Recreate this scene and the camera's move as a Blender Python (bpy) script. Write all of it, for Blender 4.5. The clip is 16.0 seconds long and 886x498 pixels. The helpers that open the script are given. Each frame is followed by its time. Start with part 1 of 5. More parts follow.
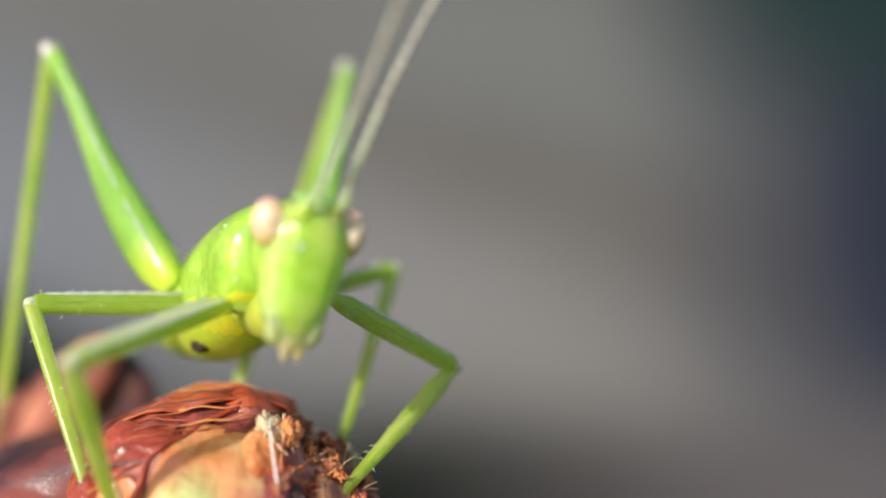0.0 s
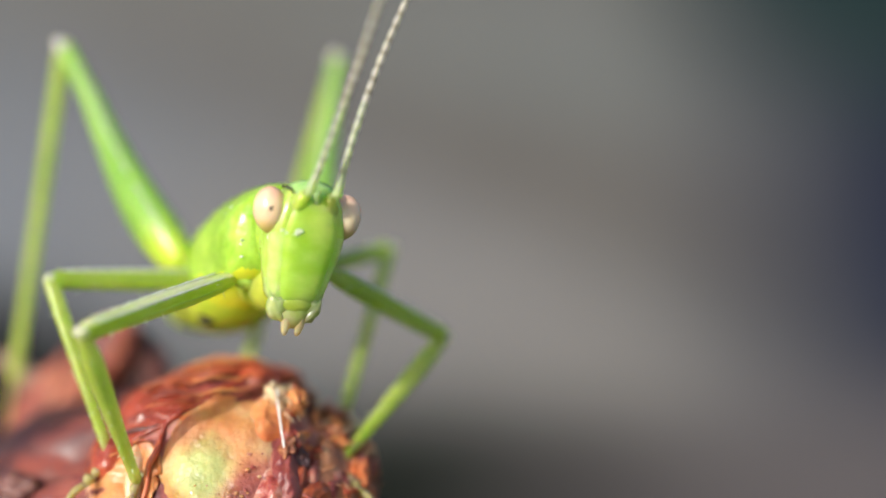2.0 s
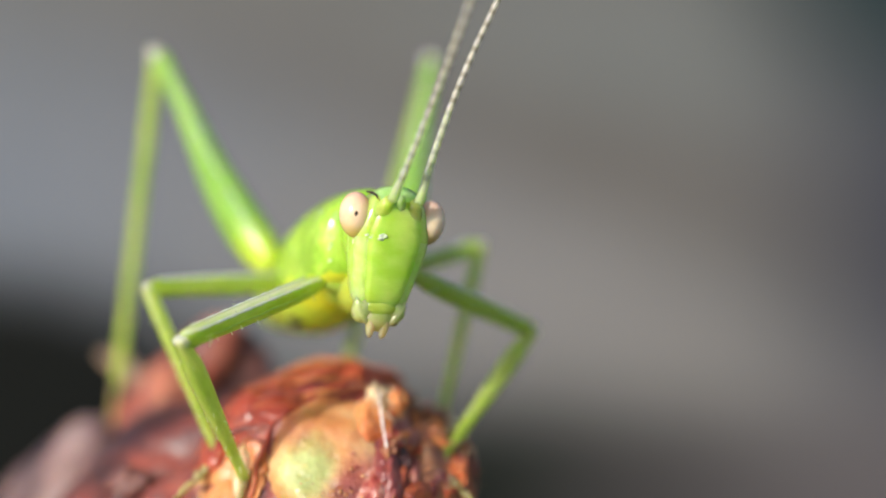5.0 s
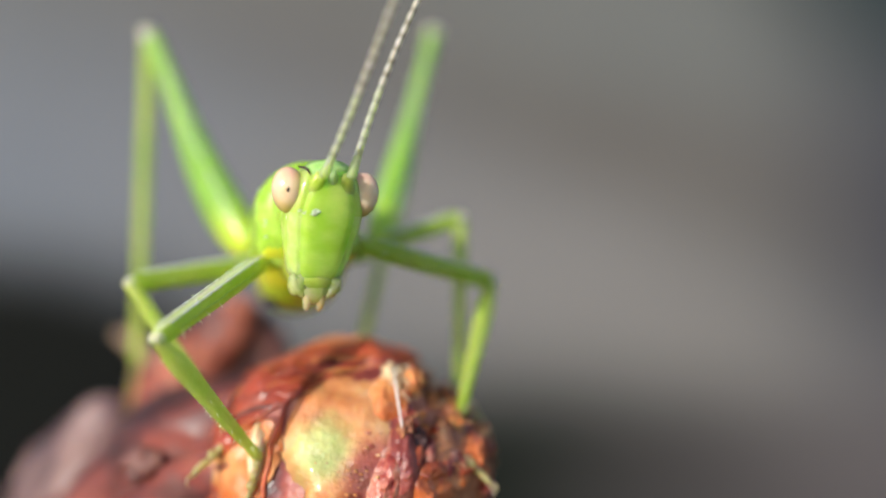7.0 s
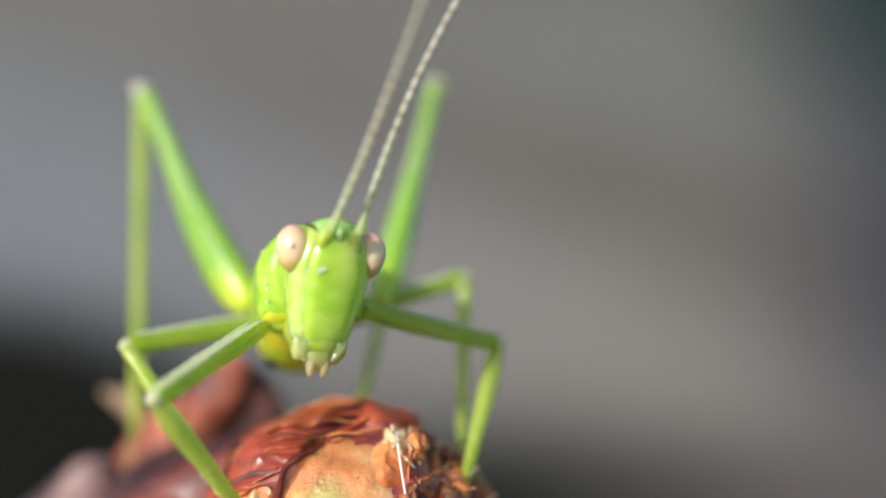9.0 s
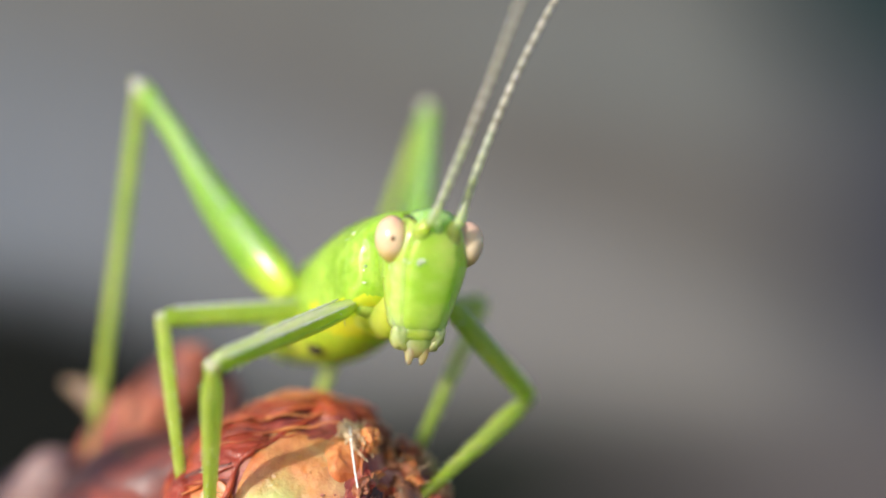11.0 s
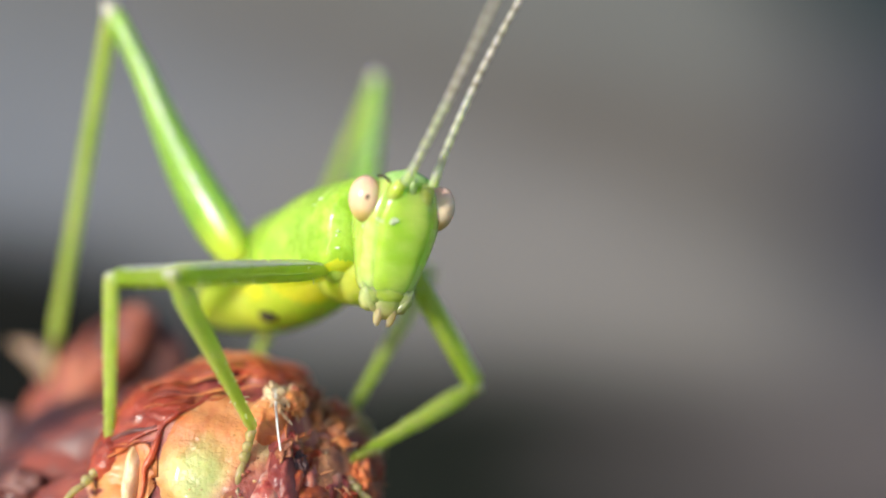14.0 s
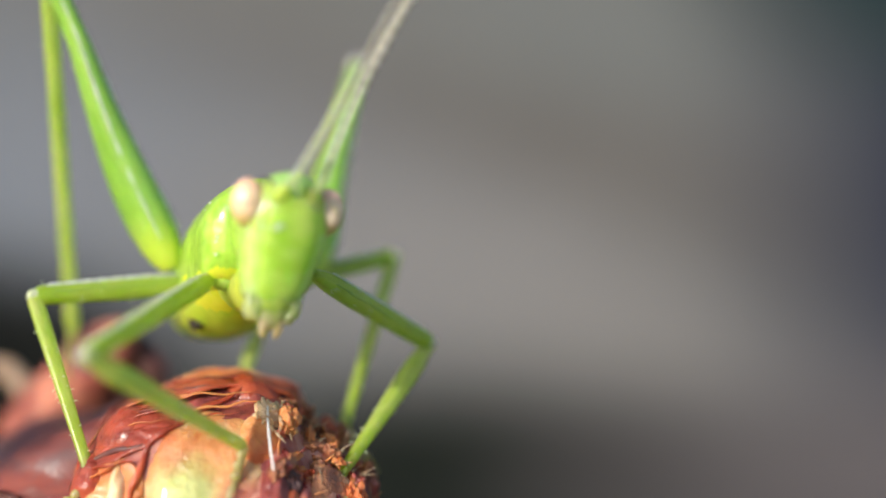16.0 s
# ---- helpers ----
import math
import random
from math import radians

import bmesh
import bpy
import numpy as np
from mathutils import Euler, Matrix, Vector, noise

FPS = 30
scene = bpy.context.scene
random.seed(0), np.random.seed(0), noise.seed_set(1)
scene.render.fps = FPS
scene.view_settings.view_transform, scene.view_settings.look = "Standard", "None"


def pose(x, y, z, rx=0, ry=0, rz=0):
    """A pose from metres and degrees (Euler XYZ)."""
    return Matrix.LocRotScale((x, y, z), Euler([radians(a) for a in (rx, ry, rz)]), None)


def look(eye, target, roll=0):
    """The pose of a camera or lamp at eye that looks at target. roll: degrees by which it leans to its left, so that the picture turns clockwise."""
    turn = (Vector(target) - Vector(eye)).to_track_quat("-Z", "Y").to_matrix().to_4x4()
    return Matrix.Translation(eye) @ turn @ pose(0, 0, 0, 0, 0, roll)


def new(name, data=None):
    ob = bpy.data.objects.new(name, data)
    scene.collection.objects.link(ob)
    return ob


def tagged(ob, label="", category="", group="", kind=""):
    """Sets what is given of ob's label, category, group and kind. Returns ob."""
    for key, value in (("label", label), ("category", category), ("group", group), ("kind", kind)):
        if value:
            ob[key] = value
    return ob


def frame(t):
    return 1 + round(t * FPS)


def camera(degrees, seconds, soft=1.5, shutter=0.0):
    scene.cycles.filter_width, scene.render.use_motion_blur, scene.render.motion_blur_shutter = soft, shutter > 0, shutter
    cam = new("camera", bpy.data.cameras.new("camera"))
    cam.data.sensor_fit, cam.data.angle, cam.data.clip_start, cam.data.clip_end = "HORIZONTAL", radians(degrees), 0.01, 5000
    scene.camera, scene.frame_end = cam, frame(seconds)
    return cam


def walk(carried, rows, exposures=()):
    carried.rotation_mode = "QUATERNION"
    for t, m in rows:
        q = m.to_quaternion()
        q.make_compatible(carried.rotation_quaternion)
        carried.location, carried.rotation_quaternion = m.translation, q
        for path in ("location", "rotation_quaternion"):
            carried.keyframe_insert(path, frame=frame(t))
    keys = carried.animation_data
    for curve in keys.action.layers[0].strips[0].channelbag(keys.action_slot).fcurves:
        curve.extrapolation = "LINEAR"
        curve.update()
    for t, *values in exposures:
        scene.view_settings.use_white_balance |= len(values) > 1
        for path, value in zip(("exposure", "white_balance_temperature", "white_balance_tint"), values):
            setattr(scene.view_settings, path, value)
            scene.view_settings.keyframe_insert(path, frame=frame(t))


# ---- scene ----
MM = 0.001
FOCUS = 25.5


def mm(x, y, z):
    return Vector((x * MM, y * MM, z * MM))


# ---- camera ----
cam = camera(40.0, 16.0, soft=1.9)
cam.data.dof.use_dof = True
cam.data.dof.focus_distance = FOCUS * MM
cam.data.dof.aperture_fstop = 23.0
cam.data.dof.aperture_blades = 0
EXPOSURES = [(0.0, 0.05), (3.5, 0.03), (7.0, 0.0), (11.5, 0.06), (12.5, 0.21), (13.2, 0.06), (16.0, 0.08)]
walk(cam, [
    (0, pose(0.000304, 0.002350, 0.000368, 90.800, 0, -3.880)),
    (0.5, pose(0.000423, 0.001800, 0.000112, 90.530, 0, -4.040)),
    (1, pose(-0.000109, 0.000867, 0.000107, 90.513, 0, -3.134)),
    (1.5, pose(0.000466, 0.000603, 0.000305, 90.598, 0, -3.285)),
    (2, pose(0.000514, 0.000306, 0.000150, 90.390, 0, -3.417)),
    (2.5, pose(-0.000061, 0.000489, 0.000063, 90.411, 0, -1.694)),
    (3, pose(0.000239, 0.000285, 0.000227, 90.797, 0, -1.126)),
    (3.5, pose(-0.000000, 0.000020, -0.000000, 89.992, 0, -0.102)),
    (6, pose(0.000255, -0.000194, 0.000567, 90.247, 0, 0.581)),
    (6.5, pose(0.000219, 0.000189, 0.000088, 89.914, 0, 0.349)),
    (7, pose(0.000199, 0.000187, 0.000262, 89.306, 0, 1.381)),
    (7.5, pose(-0.000330, 0.000293, 0.000306, 89.704, 0, 1.622)),
    (8, pose(0.000149, 0.000397, 0.000931, 91.791, 0, 0.043)),
    (8.5, pose(-0.000274, 0.001075, 0.000724, 91.470, 0, 0.724)),
    (9, pose(-0.000218, 0.001072, 0.000563, 91.406, 0, 0.729)),
    (11.5, pose(0.000976, 0.000999, 0.000930, 90.184, 0, -0.088)),
    (12, pose(0.001439, 0.000954, 0.000818, 90.050, 0, -0.053)),
    (12.5, pose(0.001256, 0.001045, 0.000862, 90.145, 0, 0.307)),
    (13, pose(0.001007, 0.001191, 0.000715, 89.467, 0, 0.436)),
    (13.5, pose(0.002392, 0.001134, 0.001415, 88.645, 0, 0.551)),
    (14, pose(0.002198, 0.001181, 0.001103, 88.243, 0, 0.258)),
    (14.5, pose(0.002633, 0.001322, 0.001483, 89.295, 0, -0.138)),
    (15, pose(0.002156, 0.001305, 0.001553, 88.716, 0, -0.016)),
    (15.5, pose(0.001710, 0.001806, 0.001214, 88.722, 0, -0.462)),
    (16, pose(0.001507, 0.002150, 0.000857, 89.200, 0, -1.330)),
], EXPOSURES)

# ---- light ----
TO_SUN = Vector((-0.58, -0.72, 0.33)).normalized()
world = bpy.data.worlds.new("sky")
scene.world = world
world.use_nodes = True
wn = world.node_tree
sky = wn.nodes.new("ShaderNodeTexSky")
sky.sky_type = "NISHITA"
sky.sun_disc = False
sky.sun_elevation = math.asin(TO_SUN.z)
sky.sun_rotation = math.atan2(TO_SUN.x, TO_SUN.y)
wn.links.new(sky.outputs[0], wn.nodes["Background"].inputs[0])
wn.nodes["Background"].inputs[1].default_value = 0.175
sun = new("sun", bpy.data.lights.new("sun", "SUN"))
sun.data.energy = 4.2
sun.data.angle = radians(0.6)
sun.data.color = (1.0, 0.965, 0.90)
sun.matrix_world = look(TO_SUN * 2.0, (0, 0, 0))


# ---- materials ----
def material(name, dark, light, grain=3000.0, blotch=500.0, rough=0.45, sss=0.0, radius=(0.4, 0.6, 0.1), bump=0.1,
             coat=0.0, spec=0.5, contrast=0.5, spread=0.0006, bump_size=0.00002, stretch=(1, 1, 1), through_light=0.0, coat_rough=0.15):
    """Two-scale mottled surface: blotches and grain between two colours, with fine relief."""
    m = bpy.data.materials.new(name)
    m.use_nodes = True
    t = m.node_tree
    b = t.nodes["Principled BSDF"]
    co = t.nodes.new("ShaderNodeTexCoord")
    mp = t.nodes.new("ShaderNodeMapping")
    mp.inputs["Scale"].default_value = stretch
    t.links.new(co.outputs["Object"], mp.inputs[0])
    n1 = t.nodes.new("ShaderNodeTexNoise")
    n1.inputs["Scale"].default_value = blotch
    n1.inputs["Detail"].default_value = 3
    n2 = t.nodes.new("ShaderNodeTexNoise")
    n2.inputs["Scale"].default_value = grain
    n2.inputs["Detail"].default_value = 4
    for n in (n1, n2):
        t.links.new(mp.outputs[0], n.inputs["Vector"])
    mix = t.nodes.new("ShaderNodeMath")
    mix.operation = "MULTIPLY_ADD"
    mix.inputs[1].default_value = 0.4
    t.links.new(n2.outputs["Fac"], mix.inputs[0])
    half = t.nodes.new("ShaderNodeMath")
    half.operation = "MULTIPLY"
    half.inputs[1].default_value = 0.6
    t.links.new(n1.outputs["Fac"], half.inputs[0])
    t.links.new(half.outputs[0], mix.inputs[2])
    ramp = t.nodes.new("ShaderNodeValToRGB")
    ramp.color_ramp.elements[0].position = 0.5 - 0.5 * contrast * 0.5
    ramp.color_ramp.elements[1].position = 0.5 + 0.5 * contrast * 0.5
    ramp.color_ramp.elements[0].color = (*dark, 1)
    ramp.color_ramp.elements[1].color = (*light, 1)
    t.links.new(mix.outputs[0], ramp.inputs[0])
    t.links.new(ramp.outputs[0], b.inputs["Base Color"])
    b.inputs["Roughness"].default_value = rough
    b.inputs["IOR"].default_value = 1.4
    b.inputs["Specular IOR Level"].default_value = spec
    b.inputs["Coat Weight"].default_value = coat
    b.inputs["Coat Roughness"].default_value = coat_rough
    if sss:
        b.inputs["Subsurface Weight"].default_value = sss
        b.inputs["Subsurface Radius"].default_value = radius
        b.inputs["Subsurface Scale"].default_value = spread
    if bump:
        bp = t.nodes.new("ShaderNodeBump")
        bp.inputs["Strength"].default_value = bump
        bp.inputs["Distance"].default_value = bump_size
        t.links.new(mix.outputs[0], bp.inputs["Height"])
        t.links.new(bp.outputs[0], b.inputs["Normal"])
    if through_light:
        tr = t.nodes.new("ShaderNodeBsdfTranslucent")
        t.links.new(ramp.outputs[0], tr.inputs["Color"])
        both = t.nodes.new("ShaderNodeMixShader")
        both.inputs[0].default_value = through_light
        t.links.new(b.outputs[0], both.inputs[1])
        t.links.new(tr.outputs[0], both.inputs[2])
        t.links.new(both.outputs[0], t.nodes["Material Output"].inputs["Surface"])
    return m


GREEN_R = (0.8, 1.0, 0.3)


def by_height(m, low, high, colour, flip=False):
    """Adds a pigment gradient along the thing's own z (mm): colour beyond high, none below low."""
    t = m.node_tree
    ramp = next(n for n in t.nodes if n.type == "VALTORGB")
    targets = [k.to_socket for k in ramp.outputs[0].links]
    co = next(n for n in t.nodes if n.type == "TEX_COORD")
    sep = t.nodes.new("ShaderNodeSeparateXYZ")
    t.links.new(co.outputs["Object"], sep.inputs[0])
    rng = t.nodes.new("ShaderNodeMapRange")
    rng.interpolation_type = "SMOOTHSTEP"
    rng.inputs["From Min"].default_value = low * MM
    rng.inputs["From Max"].default_value = high * MM
    if flip:
        rng.inputs["To Min"].default_value, rng.inputs["To Max"].default_value = 1, 0
    t.links.new(sep.outputs["Z"], rng.inputs["Value"])
    source = ramp.outputs[0]
    for n in t.nodes:
        if n.name.startswith("Pigment") and not n.outputs[0].links[0].to_node.name.startswith("Pigment"):
            source = n.outputs[0]
            targets = [k.to_socket for k in source.links]
    mix = t.nodes.new("ShaderNodeMixRGB")
    mix.name = "Pigment"
    mix.inputs["Color2"].default_value = (*colour, 1)
    t.links.new(rng.outputs[0], mix.inputs["Fac"])
    t.links.new(source, mix.inputs["Color1"])
    for k in targets:
        t.links.new(mix.outputs[0], k)
    return m


def see_through(m, amount):
    """Lets a part of the light pass straight through: thin clear cuticle."""
    t = m.node_tree
    out = t.nodes["Material Output"]
    body = out.inputs["Surface"].links[0].from_socket
    tr = t.nodes.new("ShaderNodeBsdfTransparent")
    mix = t.nodes.new("ShaderNodeMixShader")
    mix.inputs[0].default_value = amount
    t.links.new(body, mix.inputs[1])
    t.links.new(tr.outputs[0], mix.inputs[2])
    t.links.new(mix.outputs[0], out.inputs["Surface"])
    return m


CUTICLE = material("green cuticle", (0.36, 0.62, 0.04), (0.60, 0.86, 0.13), 4200, 1500, 0.3, 0.75, GREEN_R, 1.0, through_light=0.3, coat=0.5, bump_size=0.00009, contrast=0.4)
FACE = material("face cuticle", (0.48, 0.78, 0.08), (0.64, 0.89, 0.17), 3000, 1300, 0.22, 0.85, GREEN_R, 0.8, through_light=0.15, coat=0.6, bump_size=0.00006, contrast=0.45, spread=0.001, stretch=(0.8, 1, 1.35))
CHEEK = material("cheek cuticle", (0.54, 0.81, 0.16), (0.71, 0.91, 0.33), 4500, 1500, 0.2, 0.85, GREEN_R, 1.0, through_light=0.15, coat=0.6, bump_size=0.00007, spread=0.001)
VERTEX = material("crown cuticle", (0.32, 0.60, 0.15), (0.48, 0.76, 0.25), 6000, 1500, 0.2, 0.8, GREEN_R, 0.5, through_light=0.2, coat=0.6)
BELLY = material("yellow belly cuticle", (0.76, 0.86, 0.02), (0.88, 0.92, 0.07), 6000, 900, 0.34, 0.85, GREEN_R, 0.25, through_light=0.25, spread=0.0016)
OLIVE = material("olive belly cuticle", (0.54, 0.79, 0.04), (0.70, 0.89, 0.10), 6000, 900, 0.34, 0.85, GREEN_R, 0.25, through_light=0.25, spread=0.0016)
LEG = see_through(material("leg cuticle", (0.49, 0.71, 0.07), (0.67, 0.86, 0.16), 9000, 1400, 0.26, 0.8, GREEN_R, 0.8, stretch=(1, 1, 0.3), through_light=0.55, coat=0.6, bump_size=0.00006, contrast=0.4), 0.2)
# upper limb faces: sheen of sun and sky put into a paler colour
LEG_SHEEN = see_through(material("upper leg cuticle with painted sheen", (0.64, 0.79, 0.30), (0.85, 0.91, 0.56), 9000, 1600, 0.15, 0.7, GREEN_R, 1.5, stretch=(1, 1, 0.3), through_light=0.25, coat=1.0, bump_size=0.00006, contrast=0.4), 0.08)
HINDLEG = material("hind leg cuticle", (0.25, 0.49, 0.05), (0.39, 0.65, 0.11), 9000, 1400, 0.3, 0.8, GREEN_R, 0.25, stretch=(1, 1, 0.3), through_light=0.25, coat=1.0, bump_size=0.00003, coat_rough=0.24)
by_height(HINDLEG, 0.0, 1.7, (0.66, 0.82, 0.08), flip=True)
SHIN = see_through(material("shin cuticle", (0.48, 0.66, 0.09), (0.68, 0.82, 0.21), 9000, 1400, 0.28, 0.8, GREEN_R, 0.8, stretch=(1, 1, 0.3), through_light=0.4, coat=0.6, bump_size=0.00006, contrast=0.4), 0.24)
# ridge of the limb; its near-white colour paints the sun glint on it
KEEL = material("limb keel whitened as sun glint", (0.78, 0.89, 0.58), (0.92, 0.95, 0.84), 9000, 2000, 0.12, 0.5, GREEN_R, 1.0, stretch=(1, 1, 0.4), through_light=0.3, coat=1.0, bump_size=0.00006)
GROOVE = material("olive limb groove", (0.26, 0.46, 0.05), (0.36, 0.56, 0.08), 9000, 2500, 0.5, 0.5, GREEN_R, 0.3)
# pale knee, whitened further to paint the glint on it
KNEE = material("pale knee cuticle whitened as glint", (0.60, 0.71, 0.36), (0.83, 0.84, 0.58), 9000, 2500, 0.13, 0.7, GREEN_R, 0.6, coat=0.6, through_light=0.3)
HINDKNEE = material("whitish knee cuticle", (0.66, 0.66, 0.48), (0.84, 0.80, 0.68), 9000, 2500, 0.2, 0.5, GREEN_R, 0.8, coat=0.7, through_light=0.2)
TARSUS = material("foot cuticle", (0.48, 0.44, 0.16), (0.68, 0.56, 0.30), 9000, 2500, 0.26, 0.6, GREEN_R, 0.4, coat=0.4, through_light=0.4)
# near-white: glints of the glossy cuticle put into the colour
GLINT = material("painted glint", (0.80, 0.92, 0.62), (0.92, 0.96, 0.84), 9000, 3000, 0.3, 0.0, GREEN_R, 0.3, coat=0.4, through_light=0.2)
EYE = material("cream eye", (0.80, 0.54, 0.35), (0.88, 0.69, 0.47), 5000, 900, 0.22, 0.4, (1, 0.7, 0.4), 0.1, coat=0.5)
by_height(EYE, 0.62, 1.0, (0.86, 0.48, 0.34))
by_height(EYE, 0.08, 0.42, (0.60, 0.46, 0.13), flip=True)
PUPIL = material("dark eye spot", (0.02, 0.012, 0.008), (0.05, 0.03, 0.02), 9000, 2000, 0.3, bump=0)
MOUTH = material("amber mouthparts", (0.82, 0.60, 0.27), (0.92, 0.78, 0.48), 8000, 2000, 0.24, 0.8, (1, 0.7, 0.3), 0.4, through_light=0.4, coat=0.4)
PALE_MOUTH = material("pale mouthparts", (0.58, 0.78, 0.18), (0.77, 0.87, 0.38), 5000, 2000, 0.2, 0.8, GREEN_R, 1.0, through_light=0.4, coat=0.7, bump_size=0.00005)
by_height(PALE_MOUTH, -2.0, -1.5, (0.74, 0.68, 0.28), flip=True)
ANT_PALE = material("pale antenna ring", (0.54, 0.53, 0.42), (0.72, 0.69, 0.58), 9000, 3000, 0.4, 0.3, GREEN_R, 0.2, through_light=0.25)
ANT_DARK = material("dark antenna ring", (0.30, 0.28, 0.20), (0.44, 0.40, 0.31), 9000, 3000, 0.4, 0, bump=0.2, through_light=0.2)
ANT_BASE = material("pale green antenna base", (0.58, 0.68, 0.42), (0.72, 0.78, 0.56), 9000, 3000, 0.33, 0.8, GREEN_R, 0.3, through_light=0.35)
by_height(ANT_BASE, 0.0, 0.5, (0.58, 0.80, 0.30), flip=True)
ANT_LOW = material("greyish green antenna ring", (0.40, 0.46, 0.30), (0.54, 0.58, 0.42), 9000, 3000, 0.35, 0.5, GREEN_R, 0.2, through_light=0.3)
MARK = material("black mark", (0.012, 0.010, 0.006), (0.05, 0.03, 0.02), 9000, 2500, 0.5, bump=0.2)
BRISTLE = material("pale bristle", (0.55, 0.66, 0.35), (0.75, 0.80, 0.55), 9000, 2500, 0.4, bump=0)


def organic(name, colours, grain=2500.0, streak=(0.45, 1.3, 1.3), rough=0.35, sss=0.3, radius=(1, 0.4, 0.15), coat=0.15, relief=0.00004, warp=1.2, spread=0.30):
    """Wrinkled plant tissue: several colours along warped streaks, cell-like relief, uneven gloss."""
    m = bpy.data.materials.new(name)
    m.use_nodes = True
    t = m.node_tree
    b = t.nodes["Principled BSDF"]
    co = t.nodes.new("ShaderNodeTexCoord")
    mp = t.nodes.new("ShaderNodeMapping")
    mp.inputs["Scale"].default_value = streak
    t.links.new(co.outputs["Object"], mp.inputs[0])
    n1 = t.nodes.new("ShaderNodeTexNoise")
    n1.inputs["Scale"].default_value = grain * 0.3
    n1.inputs["Detail"].default_value = 3
    n1.inputs["Roughness"].default_value = 0.5
    n1.inputs["Distortion"].default_value = warp
    t.links.new(mp.outputs[0], n1.inputs["Vector"])
    n2 = t.nodes.new("ShaderNodeTexNoise")
    n2.inputs["Scale"].default_value = grain * 1.6
    n2.inputs["Detail"].default_value = 4
    n2.inputs["Distortion"].default_value = 0.6
    t.links.new(mp.outputs[0], n2.inputs["Vector"])
    vo = t.nodes.new("ShaderNodeTexVoronoi")
    vo.feature = "SMOOTH_F1"
    vo.inputs["Scale"].default_value = grain
    t.links.new(mp.outputs[0], vo.inputs["Vector"])
    mix = t.nodes.new("ShaderNodeMixRGB")
    mix.inputs["Fac"].default_value = 0.25
    t.links.new(n1.outputs["Fac"], mix.inputs["Color1"])
    t.links.new(n2.outputs["Fac"], mix.inputs["Color2"])
    ramp = t.nodes.new("ShaderNodeValToRGB")
    el = ramp.color_ramp.elements
    k = len(colours)
    for i, c in enumerate(colours):
        p = 0.5 - spread / 2 + spread * i / (k - 1)
        e = el[i] if i < 2 else el.new(p)
        e.position = p
        e.color = (*c, 1)
    t.links.new(mix.outputs[0], ramp.inputs[0])
    t.links.new(ramp.outputs[0], b.inputs["Base Color"])
    rr = t.nodes.new("ShaderNodeMapRange")
    rr.inputs["From Min"].default_value = 0.35
    rr.inputs["From Max"].default_value = 0.65
    rr.inputs["To Min"].default_value = rough * 0.6
    rr.inputs["To Max"].default_value = rough * 1.5
    t.links.new(n2.outputs["Fac"], rr.inputs["Value"])
    t.links.new(rr.outputs[0], b.inputs["Roughness"])
    b.inputs["Subsurface Weight"].default_value = sss
    b.inputs["Subsurface Radius"].default_value = radius
    b.inputs["Subsurface Scale"].default_value = 0.0004
    b.inputs["Coat Weight"].default_value = coat
    b.inputs["Coat Roughness"].default_value = 0.2
    add = t.nodes.new("ShaderNodeMixRGB")
    add.inputs["Fac"].default_value = 0.12
    t.links.new(mix.outputs[0], add.inputs["Color1"])
    t.links.new(vo.outputs["Distance"], add.inputs["Color2"])
    # fine pebbling of single cells
    n3 = t.nodes.new("ShaderNodeTexNoise")
    n3.inputs["Scale"].default_value = 11000
    n3.inputs["Detail"].default_value = 2
    t.links.new(co.outputs["Object"], n3.inputs["Vector"])
    fine = t.nodes.new("ShaderNodeMixRGB")
    fine.inputs["Fac"].default_value = 0.3
    t.links.new(add.outputs[0], fine.inputs["Color1"])
    t.links.new(n3.outputs["Fac"], fine.inputs["Color2"])
    bp = t.nodes.new("ShaderNodeBump")
    bp.inputs["Strength"].default_value = 1.0
    bp.inputs["Distance"].default_value = relief * 1.6
    t.links.new(fine.outputs[0], bp.inputs["Height"])
    t.links.new(bp.outputs[0], b.inputs["Normal"])
    return m


SCALE = organic("red bud scale", [(0.11, 0.018, 0.012), (0.35, 0.052, 0.023), (0.54, 0.115, 0.042), (0.68, 0.30, 0.17)], 1000, (0.4, 1.15, 1.15), rough=0.42, coat=0.12, relief=0.00005, warp=0.8, spread=0.34)
ORANGE = organic("orange bud scale", [(0.25, 0.045, 0.020), (0.54, 0.140, 0.040), (0.68, 0.28, 0.095), (0.79, 0.52, 0.32)], 1100, (0.5, 1.1, 1.1), rough=0.48, coat=0.1, relief=0.00005, warp=0.8, spread=0.34)
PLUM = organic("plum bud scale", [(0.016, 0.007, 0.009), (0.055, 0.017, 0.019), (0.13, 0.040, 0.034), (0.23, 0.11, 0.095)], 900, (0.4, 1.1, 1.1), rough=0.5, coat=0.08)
PINK = organic("pink bud tissue", [(0.086, 0.011, 0.014), (0.302, 0.043, 0.036), (0.475, 0.158, 0.108), (0.619, 0.360, 0.288)], 3400, (1, 1, 0.5), 0.34, coat=0.15, relief=0.00007)
CREAM = organic("peach bud tissue", [(0.36, 0.075, 0.032), (0.54, 0.17, 0.062), (0.65, 0.28, 0.105), (0.70, 0.44, 0.215)], 1700, (0.8, 1, 1), 0.5, 0.7, (1, 0.6, 0.3), 0.1, relief=0.00004, warp=0.9, spread=0.32)
WINE = organic("wine-red bud tissue", [(0.035, 0.008, 0.012), (0.15, 0.026, 0.028), (0.34, 0.075, 0.06), (0.52, 0.24, 0.18)], 1700, (0.6, 1, 0.5), 0.5, 0.4, coat=0.08, relief=0.00006)
